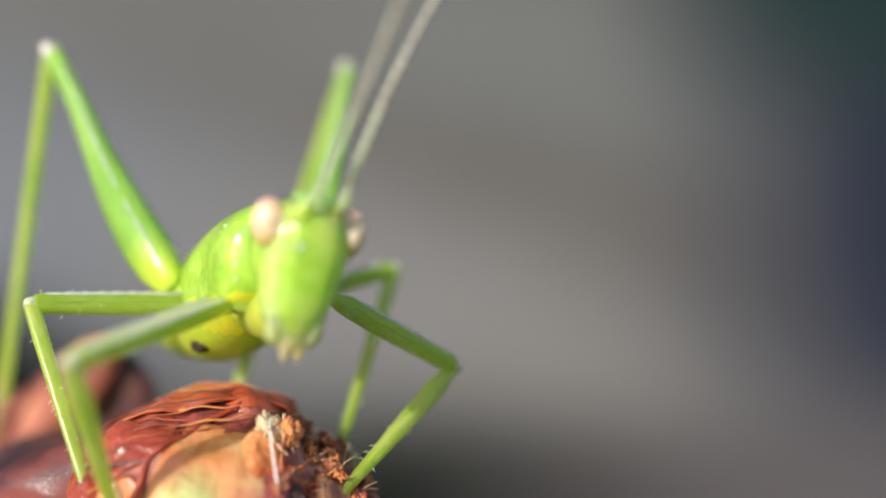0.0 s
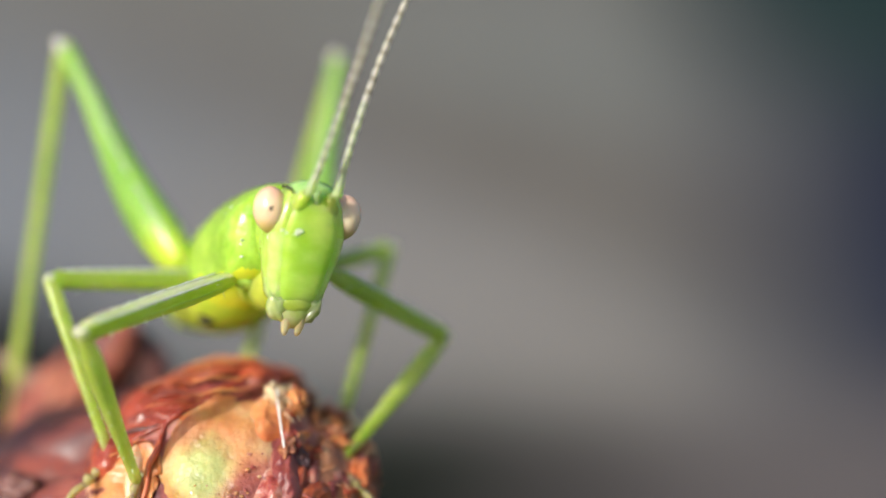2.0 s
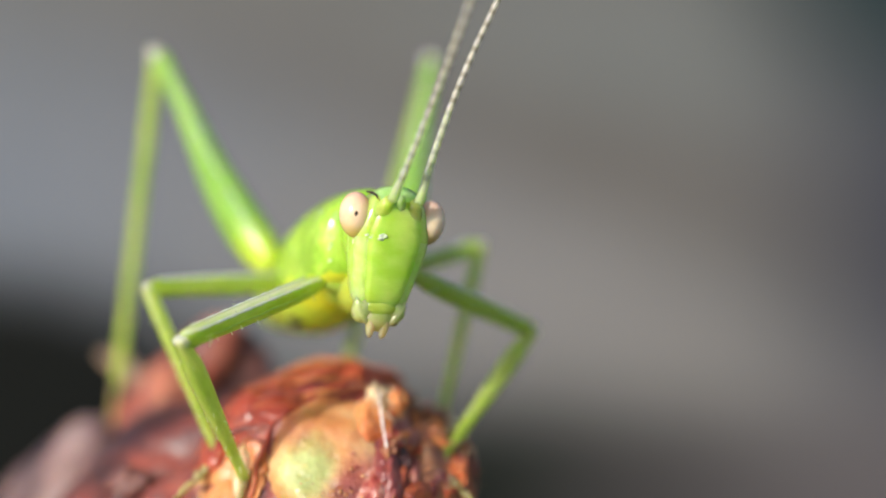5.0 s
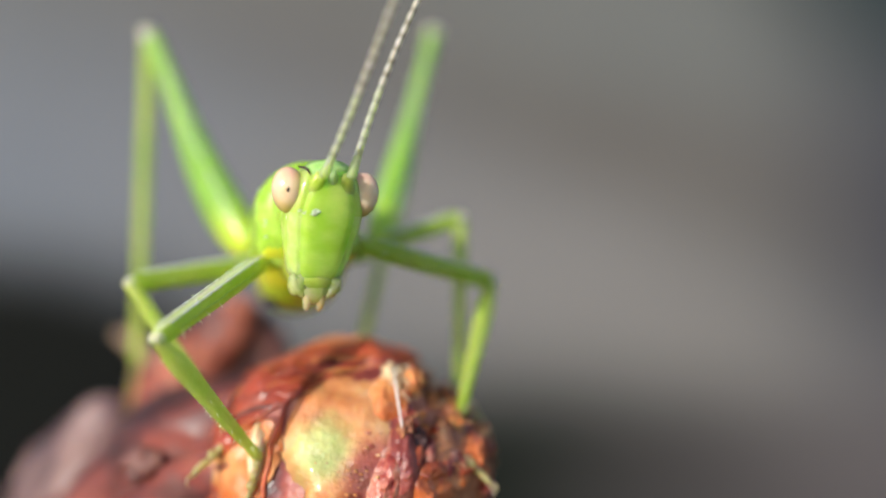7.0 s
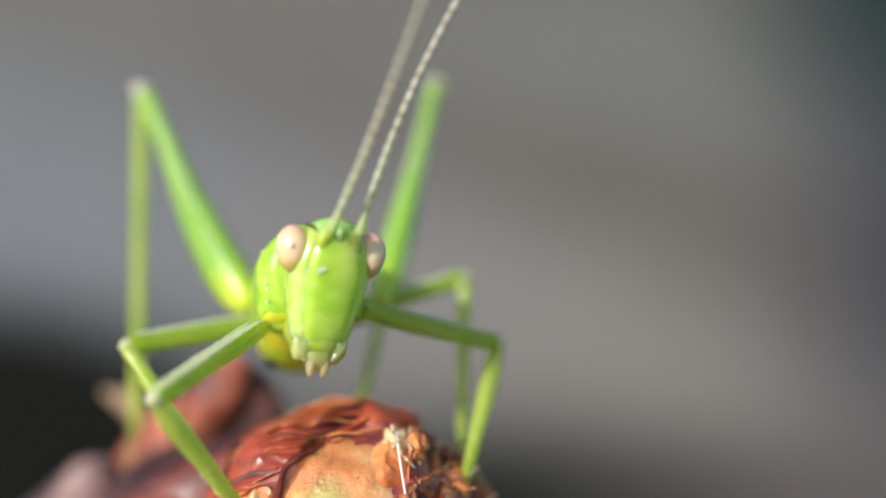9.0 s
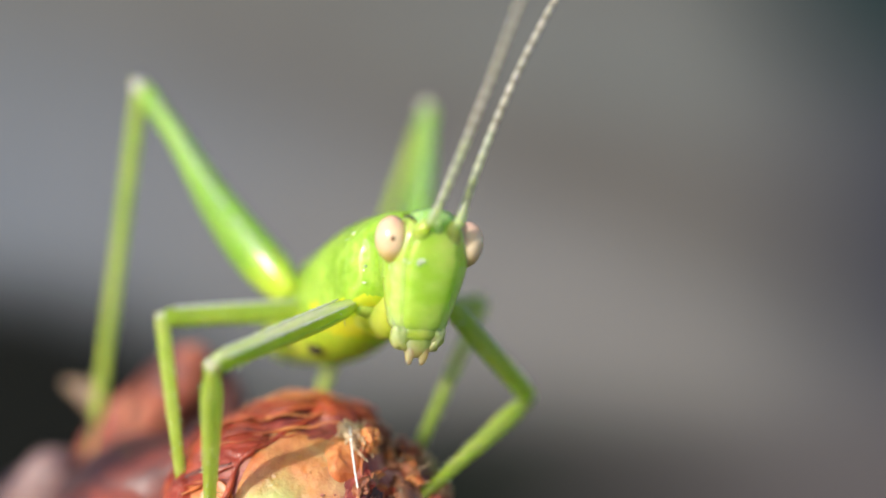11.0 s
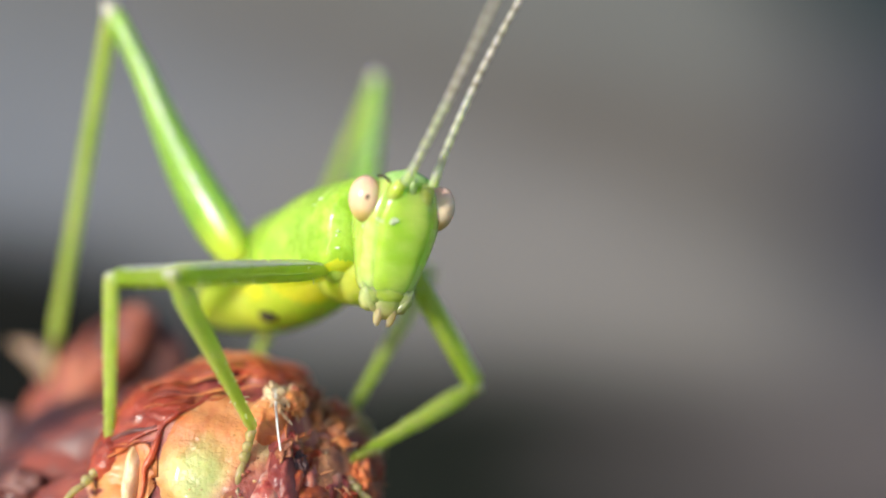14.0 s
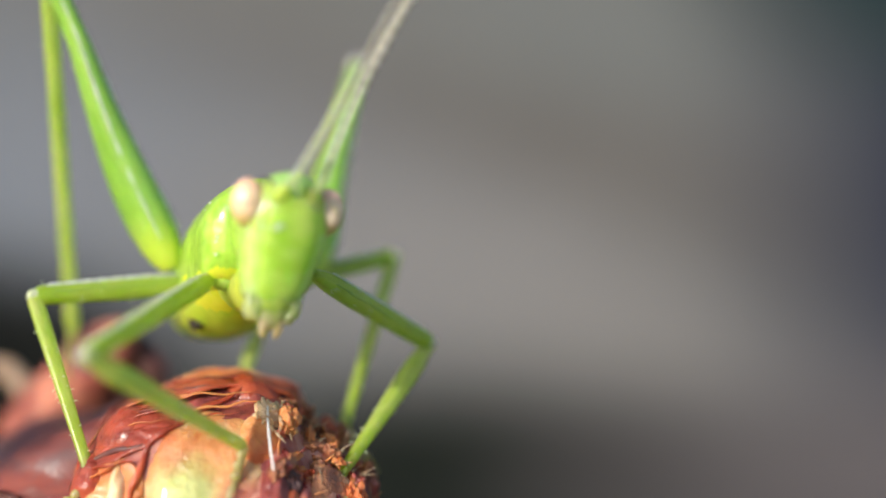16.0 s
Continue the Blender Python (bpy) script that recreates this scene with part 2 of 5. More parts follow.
SCAB = organic("brown bud scab", [(0.06, 0.017, 0.011), (0.25, 0.080, 0.038), (0.49, 0.20, 0.092), (0.66, 0.39, 0.22)], 3200, (1, 1, 1), 0.5, 0.2, coat=0.1, relief=0.00010)


def inner_bud_material(centre, tip):
    """Peach tissue that turns yellow-green round a centre and wine-red round the torn tip (mm), with uneven borders."""
    m = CREAM.copy()
    m.name = "peach, green and wine bud tissue"
    t = m.node_tree
    b = t.nodes["Principled BSDF"]
    ramp = b.inputs["Base Color"].links[0].from_node
    value = ramp.inputs[0].links[0].from_socket
    co = t.nodes.new("ShaderNodeTexCoord")
    n = t.nodes.new("ShaderNodeTexNoise")
    n.inputs["Scale"].default_value = 1300
    n.inputs["Detail"].default_value = 4
    t.links.new(co.outputs["Object"], n.inputs["Vector"])
    last = ramp.outputs[0]
    for place, dark, light, inner, outer in ((centre, (0.24, 0.27, 0.06), (0.55, 0.57, 0.22), 0.75, 1.45), (tip, (0.09, 0.014, 0.016), (0.46, 0.12, 0.085), 1.15, 1.85)):
        tint = t.nodes.new("ShaderNodeValToRGB")
        tint.color_ramp.elements[0].position = 0.36
        tint.color_ramp.elements[1].position = 0.62
        tint.color_ramp.elements[0].color = (*dark, 1)
        tint.color_ramp.elements[1].color = (*light, 1)
        t.links.new(value, tint.inputs[0])
        far = t.nodes.new("ShaderNodeVectorMath")
        far.operation = "DISTANCE"
        far.inputs[1].default_value = mm(*place)
        t.links.new(co.outputs["Object"], far.inputs[0])
        add = t.nodes.new("ShaderNodeMath")
        add.operation = "MULTIPLY_ADD"
        add.inputs[1].default_value = 0.0008
        t.links.new(n.outputs["Fac"], add.inputs[0])
        t.links.new(far.outputs["Value"], add.inputs[2])
        edge = t.nodes.new("ShaderNodeMapRange")
        edge.interpolation_type = "SMOOTHSTEP"
        edge.inputs["From Min"].default_value = inner * MM
        edge.inputs["From Max"].default_value = outer * MM
        t.links.new(add.outputs[0], edge.inputs["Value"])
        mix = t.nodes.new("ShaderNodeMixRGB")
        t.links.new(edge.outputs[0], mix.inputs["Fac"])
        t.links.new(tint.outputs[0], mix.inputs["Color1"])
        t.links.new(last, mix.inputs["Color2"])
        last = mix.outputs[0]
    t.links.new(last, b.inputs["Base Color"])
    b.inputs["Coat Weight"].default_value = 0.55
    b.inputs["Coat Roughness"].default_value = 0.1
    t.nodes["Bump"].inputs["Distance"].default_value = 0.00011
    return m


FIBRE = material("pale dry fibre", (0.42, 0.26, 0.14), (0.80, 0.58, 0.36), 6000, 1500, 0.5, 0.3, (1, 0.7, 0.4), 0.5)
DRY = material("dry tan stipule", (0.16, 0.10, 0.065), (0.36, 0.25, 0.17), 3000, 900, 0.6, 0.2, (1, 0.7, 0.4), 0.5)
HAIR = material("white plant hair", (0.78, 0.78, 0.76), (0.88, 0.88, 0.85), 6000, 1500, 0.3, bump=0)
PALE = organic("pale peach bud tissue", [(0.62, 0.26, 0.12), (0.72, 0.42, 0.22), (0.78, 0.56, 0.34), (0.80, 0.66, 0.45)], 1500, (0.8, 1, 1), 0.45, 0.6, (1, 0.6, 0.3), 0.2)
MAROON = organic("maroon twig scale", [(0.03, 0.008, 0.009), (0.10, 0.021, 0.019), (0.21, 0.046, 0.035), (0.36, 0.12, 0.088)], 1000, (0.5, 1, 1), 0.62, 0.3, coat=0.0)
BARK = organic("rosy twig bark", [(0.09, 0.020, 0.019), (0.31, 0.080, 0.052), (0.56, 0.22, 0.14), (0.78, 0.47, 0.34)], 1100, (0.8, 0.5, 0.5), 0.6, 0.3, coat=0.0)
LILAC = organic("greyish pink leaf base", [(0.05, 0.025, 0.03), (0.15, 0.08, 0.085), (0.31, 0.20, 0.19), (0.50, 0.37, 0.355)], 1300, (0.9, 0.9, 0.6), 0.6, 0.2, coat=0.05)


def backdrop_material():
    """Blurred distance: broad slanting bands of grey, brown and slate, corner shade painted in."""
    m = bpy.data.materials.new("blurred distance")
    m.use_nodes = True
    t = m.node_tree
    b = t.nodes["Principled BSDF"]
    b.inputs["Roughness"].default_value = 0.9
    b.inputs["Specular IOR Level"].default_value = 0.1
    co = t.nodes.new("ShaderNodeTexCoord")
    last = None

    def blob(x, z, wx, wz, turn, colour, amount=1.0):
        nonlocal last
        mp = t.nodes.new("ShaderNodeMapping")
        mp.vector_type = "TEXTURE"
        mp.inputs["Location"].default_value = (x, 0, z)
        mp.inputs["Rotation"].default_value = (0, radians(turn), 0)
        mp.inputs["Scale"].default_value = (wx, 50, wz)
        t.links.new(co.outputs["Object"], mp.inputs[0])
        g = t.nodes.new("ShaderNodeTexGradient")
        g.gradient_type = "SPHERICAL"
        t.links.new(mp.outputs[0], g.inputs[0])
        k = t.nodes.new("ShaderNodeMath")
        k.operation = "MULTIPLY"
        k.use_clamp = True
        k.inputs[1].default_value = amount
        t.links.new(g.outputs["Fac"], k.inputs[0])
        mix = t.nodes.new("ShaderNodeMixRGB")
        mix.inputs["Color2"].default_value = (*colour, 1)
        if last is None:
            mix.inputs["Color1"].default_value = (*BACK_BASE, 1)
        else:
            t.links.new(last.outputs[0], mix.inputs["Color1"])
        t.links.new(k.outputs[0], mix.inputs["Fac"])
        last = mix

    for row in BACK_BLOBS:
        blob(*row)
    n = t.nodes.new("ShaderNodeTexNoise")
    n.inputs["Scale"].default_value = 14
    n.inputs["Detail"].default_value = 3
    t.links.new(co.outputs["Object"], n.inputs["Vector"])
    mul = t.nodes.new("ShaderNodeMixRGB")
    mul.blend_type = "OVERLAY"
    mul.inputs["Fac"].default_value = 0.12
    t.links.new(last.outputs[0], mul.inputs["Color1"])
    t.links.new(n.outputs["Fac"], mul.inputs["Color2"])
    t.links.new(mul.outputs[0], b.inputs["Base Color"])
    return m


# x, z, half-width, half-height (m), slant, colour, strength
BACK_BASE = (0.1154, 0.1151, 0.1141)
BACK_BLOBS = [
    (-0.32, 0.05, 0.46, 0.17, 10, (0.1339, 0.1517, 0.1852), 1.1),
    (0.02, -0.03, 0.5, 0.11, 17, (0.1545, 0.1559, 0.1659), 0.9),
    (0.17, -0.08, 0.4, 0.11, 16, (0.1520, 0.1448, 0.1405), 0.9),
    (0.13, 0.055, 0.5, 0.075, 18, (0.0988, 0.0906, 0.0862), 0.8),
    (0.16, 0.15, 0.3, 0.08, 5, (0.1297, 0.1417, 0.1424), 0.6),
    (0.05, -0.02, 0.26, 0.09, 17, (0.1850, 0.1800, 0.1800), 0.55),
    # dark right edge, bottom and lower left: shade put into the colour
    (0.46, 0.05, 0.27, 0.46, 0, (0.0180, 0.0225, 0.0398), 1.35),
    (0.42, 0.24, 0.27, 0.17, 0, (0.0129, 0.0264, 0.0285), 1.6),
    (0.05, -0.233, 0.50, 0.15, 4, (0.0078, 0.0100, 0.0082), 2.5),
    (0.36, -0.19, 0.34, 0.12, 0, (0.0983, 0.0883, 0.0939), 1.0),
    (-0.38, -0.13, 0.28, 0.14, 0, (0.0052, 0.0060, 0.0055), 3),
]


# ---- mesh helpers ----
def part(name, bm, mat, parent, label="", smooth=True):
    me = bpy.data.meshes.new(name)
    bm.normal_update()
    bm.to_mesh(me)
    bm.free()
    for m in (mat if isinstance(mat, (list, tuple)) else [mat]):
        me.materials.append(m)
    if smooth:
        me.polygons.foreach_set("use_smooth", [True] * len(me.polygons))
    ob = new(name, me)
    ob.parent = parent
    if label:
        ob["label"] = label
    return ob


def loft(bm, rings, cap=True, slot=0, slots=None):
    """Join rings of points (mm) into a tube."""
    rows = [[bm.verts.new(mm(*p)) for p in ring] for ring in rings]
    n = len(rows[0])
    for i in range(len(rows) - 1):
        for j in range(n):
            f = bm.faces.new((rows[i][j], rows[i][(j + 1) % n], rows[i + 1][(j + 1) % n], rows[i + 1][j]))
            f.material_index = slots[i] if slots else slot
    if cap:
        for ring, flip in ((rows[0], True), (rows[-1], False)):
            f = bm.faces.new(list(reversed(ring)) if flip else ring)
            f.material_index = slots[0 if flip else -1] if slots else slot
    return rows


def ellipse(cx, cy, cz, rx, ry, n=16, power=2.0, keel=0.0):
    """A ring in the xy plane at height cz; power above 2 squares it off, keel sharpens its ridges."""
    out = []
    for k in range(n):
        a = 2 * math.pi * k / n
        c, s = math.cos(a), math.sin(a)
        e = 2.0 / power
        px = math.copysign(abs(c) ** e, c)
        py = math.copysign(abs(s) ** e, s)
        w = 1 + keel * math.cos(4 * a)
        out.append((cx + rx * px * w, cy + ry * py * w, cz))
    return out


def tube(bm, points, radii, n=8, slots=None):
    """A round tube along points (mm)."""
    pts = [Vector(p) for p in points]
    rings = []
    up = Vector((0.13, 0.9, 0.41))
    for i, p in enumerate(pts):
        d = (pts[min(i + 1, len(pts) - 1)] - pts[max(i - 1, 0)]).normalized()
        a = d.cross(up).normalized()
        b = a.cross(d)
        b.normalize()
        r = radii[i] if isinstance(radii, (list, tuple)) else radii
        rings.append([tuple(p + r * (math.cos(2 * math.pi * k / n) * b + math.sin(2 * math.pi * k / n) * a)) for k in range(n)])
    loft(bm, rings, slots=slots)


def blob_mesh(bm, centre, radii, sub=3, rough=0.0, freq=1.0, seed=0.0, turn=None):
    """A lumpy ellipsoid (mm)."""
    made = bmesh.ops.create_icosphere(bm, subdivisions=sub, radius=1.0)["verts"]
    for v in made:
        d = v.co.copy()
        k = 1 + rough * (noise.noise(d * freq + Vector((seed, 3.1 * seed, 0))) + 0.5 * noise.noise(d * freq * 2.7 + Vector((0, seed, 9))))
        p = Vector((d.x * radii[0] * k, d.y * radii[1] * k, d.z * radii[2] * k))
        if turn:
            p = Euler([radians(a) for a in turn]).to_matrix() @ p
        v.co = mm(*(p + Vector(centre)))
    return made


# ---- ground and distance ----
def ground_and_distance():
    bm = bmesh.new()
    n = 40
    size = 60.0
    grid = [[bm.verts.new((size * (i / n - 0.5) ** 3 * 8, size * (j / n - 0.5) ** 3 * 8, -0.35 + 0.004 * noise.noise(Vector((i * 0.7, j * 0.7, 0))))) for j in range(n + 1)] for i in range(n + 1)]
    for i in range(n):
        for j in range(n):
            bm.faces.new((grid[i][j], grid[i + 1][j], grid[i + 1][j + 1], grid[i][j + 1]))
    soil = material("bare soil", (0.045, 0.04, 0.03), (0.13, 0.11, 0.085), 60, 6, 0.95, bump=0.6, bump_size=0.004)
    tagged(part("ground", bm, soil, None), "bare grey-brown soil far below the twig", "ground", kind="structure")
    bm = bmesh.new()
    rows = []
    for i in range(33):
        a = i / 32 - 0.5
        rows.append([bm.verts.new((2.6 * a, 0.5 * 4 * a * a * 0.3, z)) for z in (-0.36, -0.1, 0.15, 0.4, 0.7)])
    for i in range(32):
        for j in range(4):
            bm.faces.new((rows[i][j], rows[i + 1][j], rows[i + 1][j + 1], rows[i][j + 1]))
    far_sheet = part("backdrop", bm, backdrop_material(), None)
    far_sheet.location = (0, 0.9, 0)
    tagged(far_sheet, "soft grey-brown distance with the shade of its dark corners painted in", "background", kind="structure")


ground_and_distance()


# ---- the twig with its bud ----
BUD_C = Vector((-2.70, 29.40, -5.40))
BUD_R = Vector((3.35, 3.15, 2.85))


def bud_point(a, th, lift=0.0):
    """A place on the bud: a runs along it from -1 to 1, th round it in degrees (0 towards the face, 90 on top)."""
    a = max(-0.999, min(0.999, a))
    r = (1 - abs(a) ** 2.6) ** 0.5
    s, c = math.sin(radians(th)), math.cos(radians(th))
    q = Vector((a * 2.1, s * 1.7, c * 1.7))
    w = 0.11 * noise.noise(q) + 0.035 * noise.noise(q * 2.7) + 0.007 * noise.noise(Vector((a * 4, s * 12, c * 12)))
    drop = min(1, max(0, (a - 0.42) / 0.16))
    k = r * (1 + w) * (1 - 0.26 * drop * drop * (3 - 2 * drop) * max(0, s)) + lift
    return BUD_C + Vector((BUD_R.x * a * (1 + 0.25 * lift), -BUD_R.y * k * c, BUD_R.z * k * s))


def bud_scale(parent, a0, a1, t0, t1, mat, lift=0.05, curl=0.10, thick=0.05, tip=0.6, seed=1.0, label=""):
    """A leathery scale wrapped round the bud, pointed towards its tip, with a raised uneven margin."""
    bm = bmesh.new()
    nu, nv = 34, 40
    faces = []
    for side in (1, 0):
        rows = []
        for i in range(nu + 1):
            u = i / nu
            row = []
            for j in range(nv + 1):
                v = 2 * j / nv - 1
                shape = (1 - u ** 2.4) ** tip if u < 1 else 0.03
                vv = v * max(shape, 0.03)
                a = a0 + (a1 - a0) * u + 0.07 * u * noise.noise(Vector((v * 5, seed, 2)))
                th = (t0 + t1) / 2 + (t1 - t0) / 2 * vv + 4 * (0.3 + u) * noise.noise(Vector((u * 3.5, v * 1.5, seed))) + 1.2 * noise.noise(Vector((u * 12, v * 3, seed)))
                edge = max(abs(v) ** 4, u ** 6)
                ridge = 0.014 * noise.noise(Vector((u * 1.5, v * 3.5, seed * 7))) + 0.014 * noise.noise(Vector((u * 3, v * 2, seed * 3))) + 0.004 * noise.noise(Vector((u * 10, v * 10, seed)))
                k = lift + curl * edge + ridge - (0 if side else thick * (1 - 0.6 * edge))
                row.append(bm.verts.new(mm(*bud_point(a, th, k))))
            rows.append(row)
        faces.append(rows)
        for i in range(nu):
            for j in range(nv):
                q = (rows[i][j], rows[i + 1][j], rows[i + 1][j + 1], rows[i][j + 1])
                bm.faces.new(q if side else tuple(reversed(q)))
    top, low = faces
    rim = [(i, 0) for i in range(nu + 1)] + [(nu, j) for j in range(1, nv + 1)] + [(i, nv) for i in range(nu - 1, -1, -1)] + [(0, j) for j in range(nv - 1, 0, -1)]
    for k in range(len(rim)):
        (i, j), (p, q) = rim[k], rim[(k + 1) % len(rim)]
        bm.faces.new((top[i][j], low[i][j], low[p][q], top[p][q]))
    bmesh.ops.recalc_face_normals(bm, faces=bm.faces)
    return part("bud_scale", bm, mat, parent, label)


def bud_patch(bm, a, th, wide, high, dome, sink=0.03, rough=0.02, seed=0.0, lean=0.0):
    """A soft swelling on the bud round (a, th): wide along it, high round it in degrees, rising by dome (parts of its radius)."""
    rings = []
    n = 64
    for i in range(1, 25):
        r = i / 24
        ring = []
        for k in range(n):
            w = 2 * math.pi * k / n
            c, s = math.cos(w), math.sin(w)
            e = 1 + 0.16 * noise.noise(Vector((c * 1.3, s * 1.3, seed)))
            u, v = wide * r * c * e, high * r * s * e
            lump = rough * noise.noise(Vector((u * 7, v * 0.12, seed))) + 0.35 * rough * noise.noise(Vector((u * 22, v * 0.4, seed)))
            lift = (dome + sink) * (1 - r ** 2.6) - sink + lump * (1 - r * r)
            ring.append(tuple(bud_point(a + u + lean * v, th + v, lift)))
        rings.append(ring)
    rows = [[bm.verts.new(mm(*p)) for p in ring] for ring in rings]
    for i in range(23):
        for k in range(n):
            bm.faces.new((rows[i][k], rows[i][(k + 1) % n], rows[i + 1][(k + 1) % n], rows[i + 1][k]))
    bm.faces.new(rows[0])
    bmesh.ops.recalc_face_normals(bm, faces=bm.faces)
    return bm


def make_twig():
    twig = new("twig")
    twig.location = mm(-9, 36, -9)
    inv = Matrix.Translation(-mm(-9, 36, -9))

    def add(ob):
        ob.matrix_parent_inverse = inv
        return ob

    # core of the bud
    bm = bmesh.new()
    rings = []
    for i in range(91):
        a = -0.985 + 1.97 * i / 90
        ring = []
        for k in range(150):
            th = k * 2.4
            q = Vector((a * 9, 3 * math.cos(radians(th)) * 3, 9 * math.sin(radians(th))))
            ring.append(tuple(bud_point(a, th, 0.03 * noise.noise(q * 0.7) + 0.015 * noise.noise(q * 2) + 0.006 * noise.noise(q * 5))))
        rings.append(ring)
    loft(bm, rings)
    bmesh.ops.recalc_face_normals(bm, faces=bm.faces)
    add(part("bud_core", bm, WINE, twig))
    # scales, from the base towards the tip
    add(bud_scale(twig, -1.0, 0.52, 66, 122, SCALE, 0.045, 0.02, 0.05, 0.35, 1.3, "red-brown glossy scale over the top of the bud"))
    add(bud_scale(twig, -1.0, 0.25, 112, 190, PLUM, 0.03, 0.02, 0.04, 0.5, 2.1))
    add(bud_scale(twig, -1.0, -0.22, 36, 76, SCALE, 0.035, 0.0, 0.04, 0.5, 3.7))
    add(bud_scale(twig, -1.0, -0.40, -4, 44, ORANGE, 0.02, 0.0, 0.04, 0.35, 4.2, "orange-red bud scale with a pale rim"))
    add(bud_scale(twig, -1.0, -0.30, -62, -2, SCALE, 0.03, 0.0, 0.04, 0.4, 5.6))
    add(bud_scale(twig, -0.75, 0.25, -64, -20, ORANGE, 0.03, 0.01, 0.05, 0.5, 6.4))
    add(bud_scale(twig, -0.55, 0.55, -85, -35, SCALE, 0.06, 0.06, 0.06, 0.5, 7.2))
    add(bud_scale(twig, 0.62, 0.99, -30, 40, SCAB, 0.03, 0.05, 0.05, 0.5, 12.6))

    def lump(name, a, th, radii, mat, lift=0.0, rough=0.15, freq=2.0, seed=0.0, turn=None, sub=5, label=""):
        bm = bmesh.new()
        blob_mesh(bm, bud_point(a, th, lift), radii, sub, rough, freq, seed, turn)
        return add(part(name, bm, mat, twig, label))

    def swelling(name, mat, *shape, label="", **more):
        return add(part(name, bud_patch(bmesh.new(), *shape, **more), mat, twig, label))

    # the soft inner bud, bare between the scales, with the rim of the top scale curling round it
    swelling("inner_bud", inner_bud_material(bud_point(-0.11, 20, 0.08), bud_point(0.36, 6, 0.06)), -0.03, 26, 0.40, 40, 0.095, seed=1.5, label="swollen inner bud, peach turning yellow-green and wine-red")
    bm = bmesh.new()
    edge = [(0.30, 80), (0.18, 74), (0.05, 66), (-0.12, 55), (-0.25, 49), (-0.34, 43), (-0.41, 33), (-0.45, 22), (-0.48, 8), (-0.49, -8), (-0.47, -24)]
    line = []
    for k in range(len(edge) - 1):
        for f in (0, 0.25, 0.5, 0.75):
            line.append((edge[k][0] * (1 - f) + edge[k + 1][0] * f, edge[k][1] * (1 - f) + edge[k + 1][1] * f))
    tube(bm, [bud_point(a + 0.008 * math.sin(i * 1.1), th + 1.2 * math.sin(i * 0.7), 0.036 + 0.010 * math.sin(i * 0.5)) for i, (a, th) in enumerate(line)], [0.068 * math.sin(math.pi * (0.05 + 0.9 * i / len(line))) ** 0.6 * (1 + 0.2 * math.sin(i * 0.8)) for i in range(len(line))], 12)
    add(part("scale_rim", bm, SCALE, twig, "thin curled rim of the top scale"))
    for k in range(70):
        q = random.Random(k + 50)
        a, th = 0.06 + q.gauss(0, 0.10), 14 + q.gauss(0, 10)
        r = q.uniform(0.014, 0.036)
        lump("wet_grain", a, th, (r * 1.6, r, r), (CREAM, PINK, WINE)[k % 3], 0.08, 0.6, 2, k * 1.7, sub=2)
    swelling("pale_lobe", PALE, -0.555, 18, 0.07, 20, 0.10, seed=2.0, label="pale peach lobe beside the inner bud")
    swelling("red_lobe", SCALE, -0.60, 58, 0.22, 16, 0.085, seed=2.6)
    swelling("orange_lobe", ORANGE, -0.68, -4, 0.22, 26, 0.09, seed=3.0)
    swelling("red_lobe", SCALE, -0.80, 34, 0.14, 20, 0.09, seed=3.8)
    swelling("orange_lobe", ORANGE, 0.02, -14, 0.30, 16, 0.06, seed=3.3)
    swelling("pink_lobe", PINK, 0.30, 4, 0.16, 22, 0.075, seed=4.0, rough=0.05)
    swelling("wine_lobe", WINE, 0.42, 16, 0.13, 26, 0.05, seed=5.0, rough=0.05)
    swelling("pink_lobe", ORANGE, 0.62, 2, 0.16, 20, 0.07, seed=6.0, rough=0.06)
    swelling("torn_lobe", ORANGE, 0.28, 46, 0.16, 14, 0.075, seed=6.6, rough=0.05)
    swelling("scale_tip", SCALE, 0.20, 80, 0.22, 13, 0.085, seed=6.9, rough=0.03, label="raised red end of the top scale")
    # solid dark lump whose colour stands in for a shaded hollow
    lump("dark_hollow", 0.50, 26, (0.24, 0.14, 0.36), PLUM, -0.01, 0.3, 2, 7.0, label="dark lump painting the shade of a hollow in the torn bud tip")
    lump("torn_edge", 0.58, 60, (0.40, 0.40, 0.22), SCAB, -0.04, 0.3, 2, 7.5)
    lump("tuft_lobe", 0.33, 57, (0.26, 0.3, 0.26), FIBRE, 0.02, 0.5, 2, 8.0)
    lump("tuft_lobe", 0.46, 55, (0.22, 0.3, 0.30), ORANGE, 0.04, 0.5, 2, 8.5)
    lump("tip_lobe", 0.86, 22, (0.30, 0.4, 0.45), ORANGE, -0.02, 0.5, 2.2, 9.0)
    lump("tip_lobe", 0.93, 0, (0.22, 0.4, 0.40), SCALE, 0.0, 0.5, 2.2, 9.5)
    # crumbling scab at the tip: separate chips on three shared meshes
    shapes = []
    for k in range(4):
        bm = bmesh.new()
        blob_mesh(bm, (0, 0, 0), (0.26, 0.17, 0.11), 3, 0.85, 1.9, 11.0 + 3 * k)
        me = bpy.data.meshes.new("scab")
        bm.to_mesh(me)
        bm.free()
        me.materials.append((SCAB, ORANGE, SCALE, PINK)[k])
        me.polygons.foreach_set("use_smooth", [True] * len(me.polygons))
        shapes.append(me)
    rnd = random.Random(4)
    for k in range(60):
        a = rnd.uniform(0.40, 0.97)
        th = rnd.uniform(28, 108) if a < 0.78 else rnd.uniform(-30, 100)
        ob = new("scab", shapes[rnd.choice((0, 0, 0, 1, 2, 3))])
        ob.parent = twig
        ob.matrix_parent_inverse = inv
        s = rnd.uniform(0.4, 1.1)
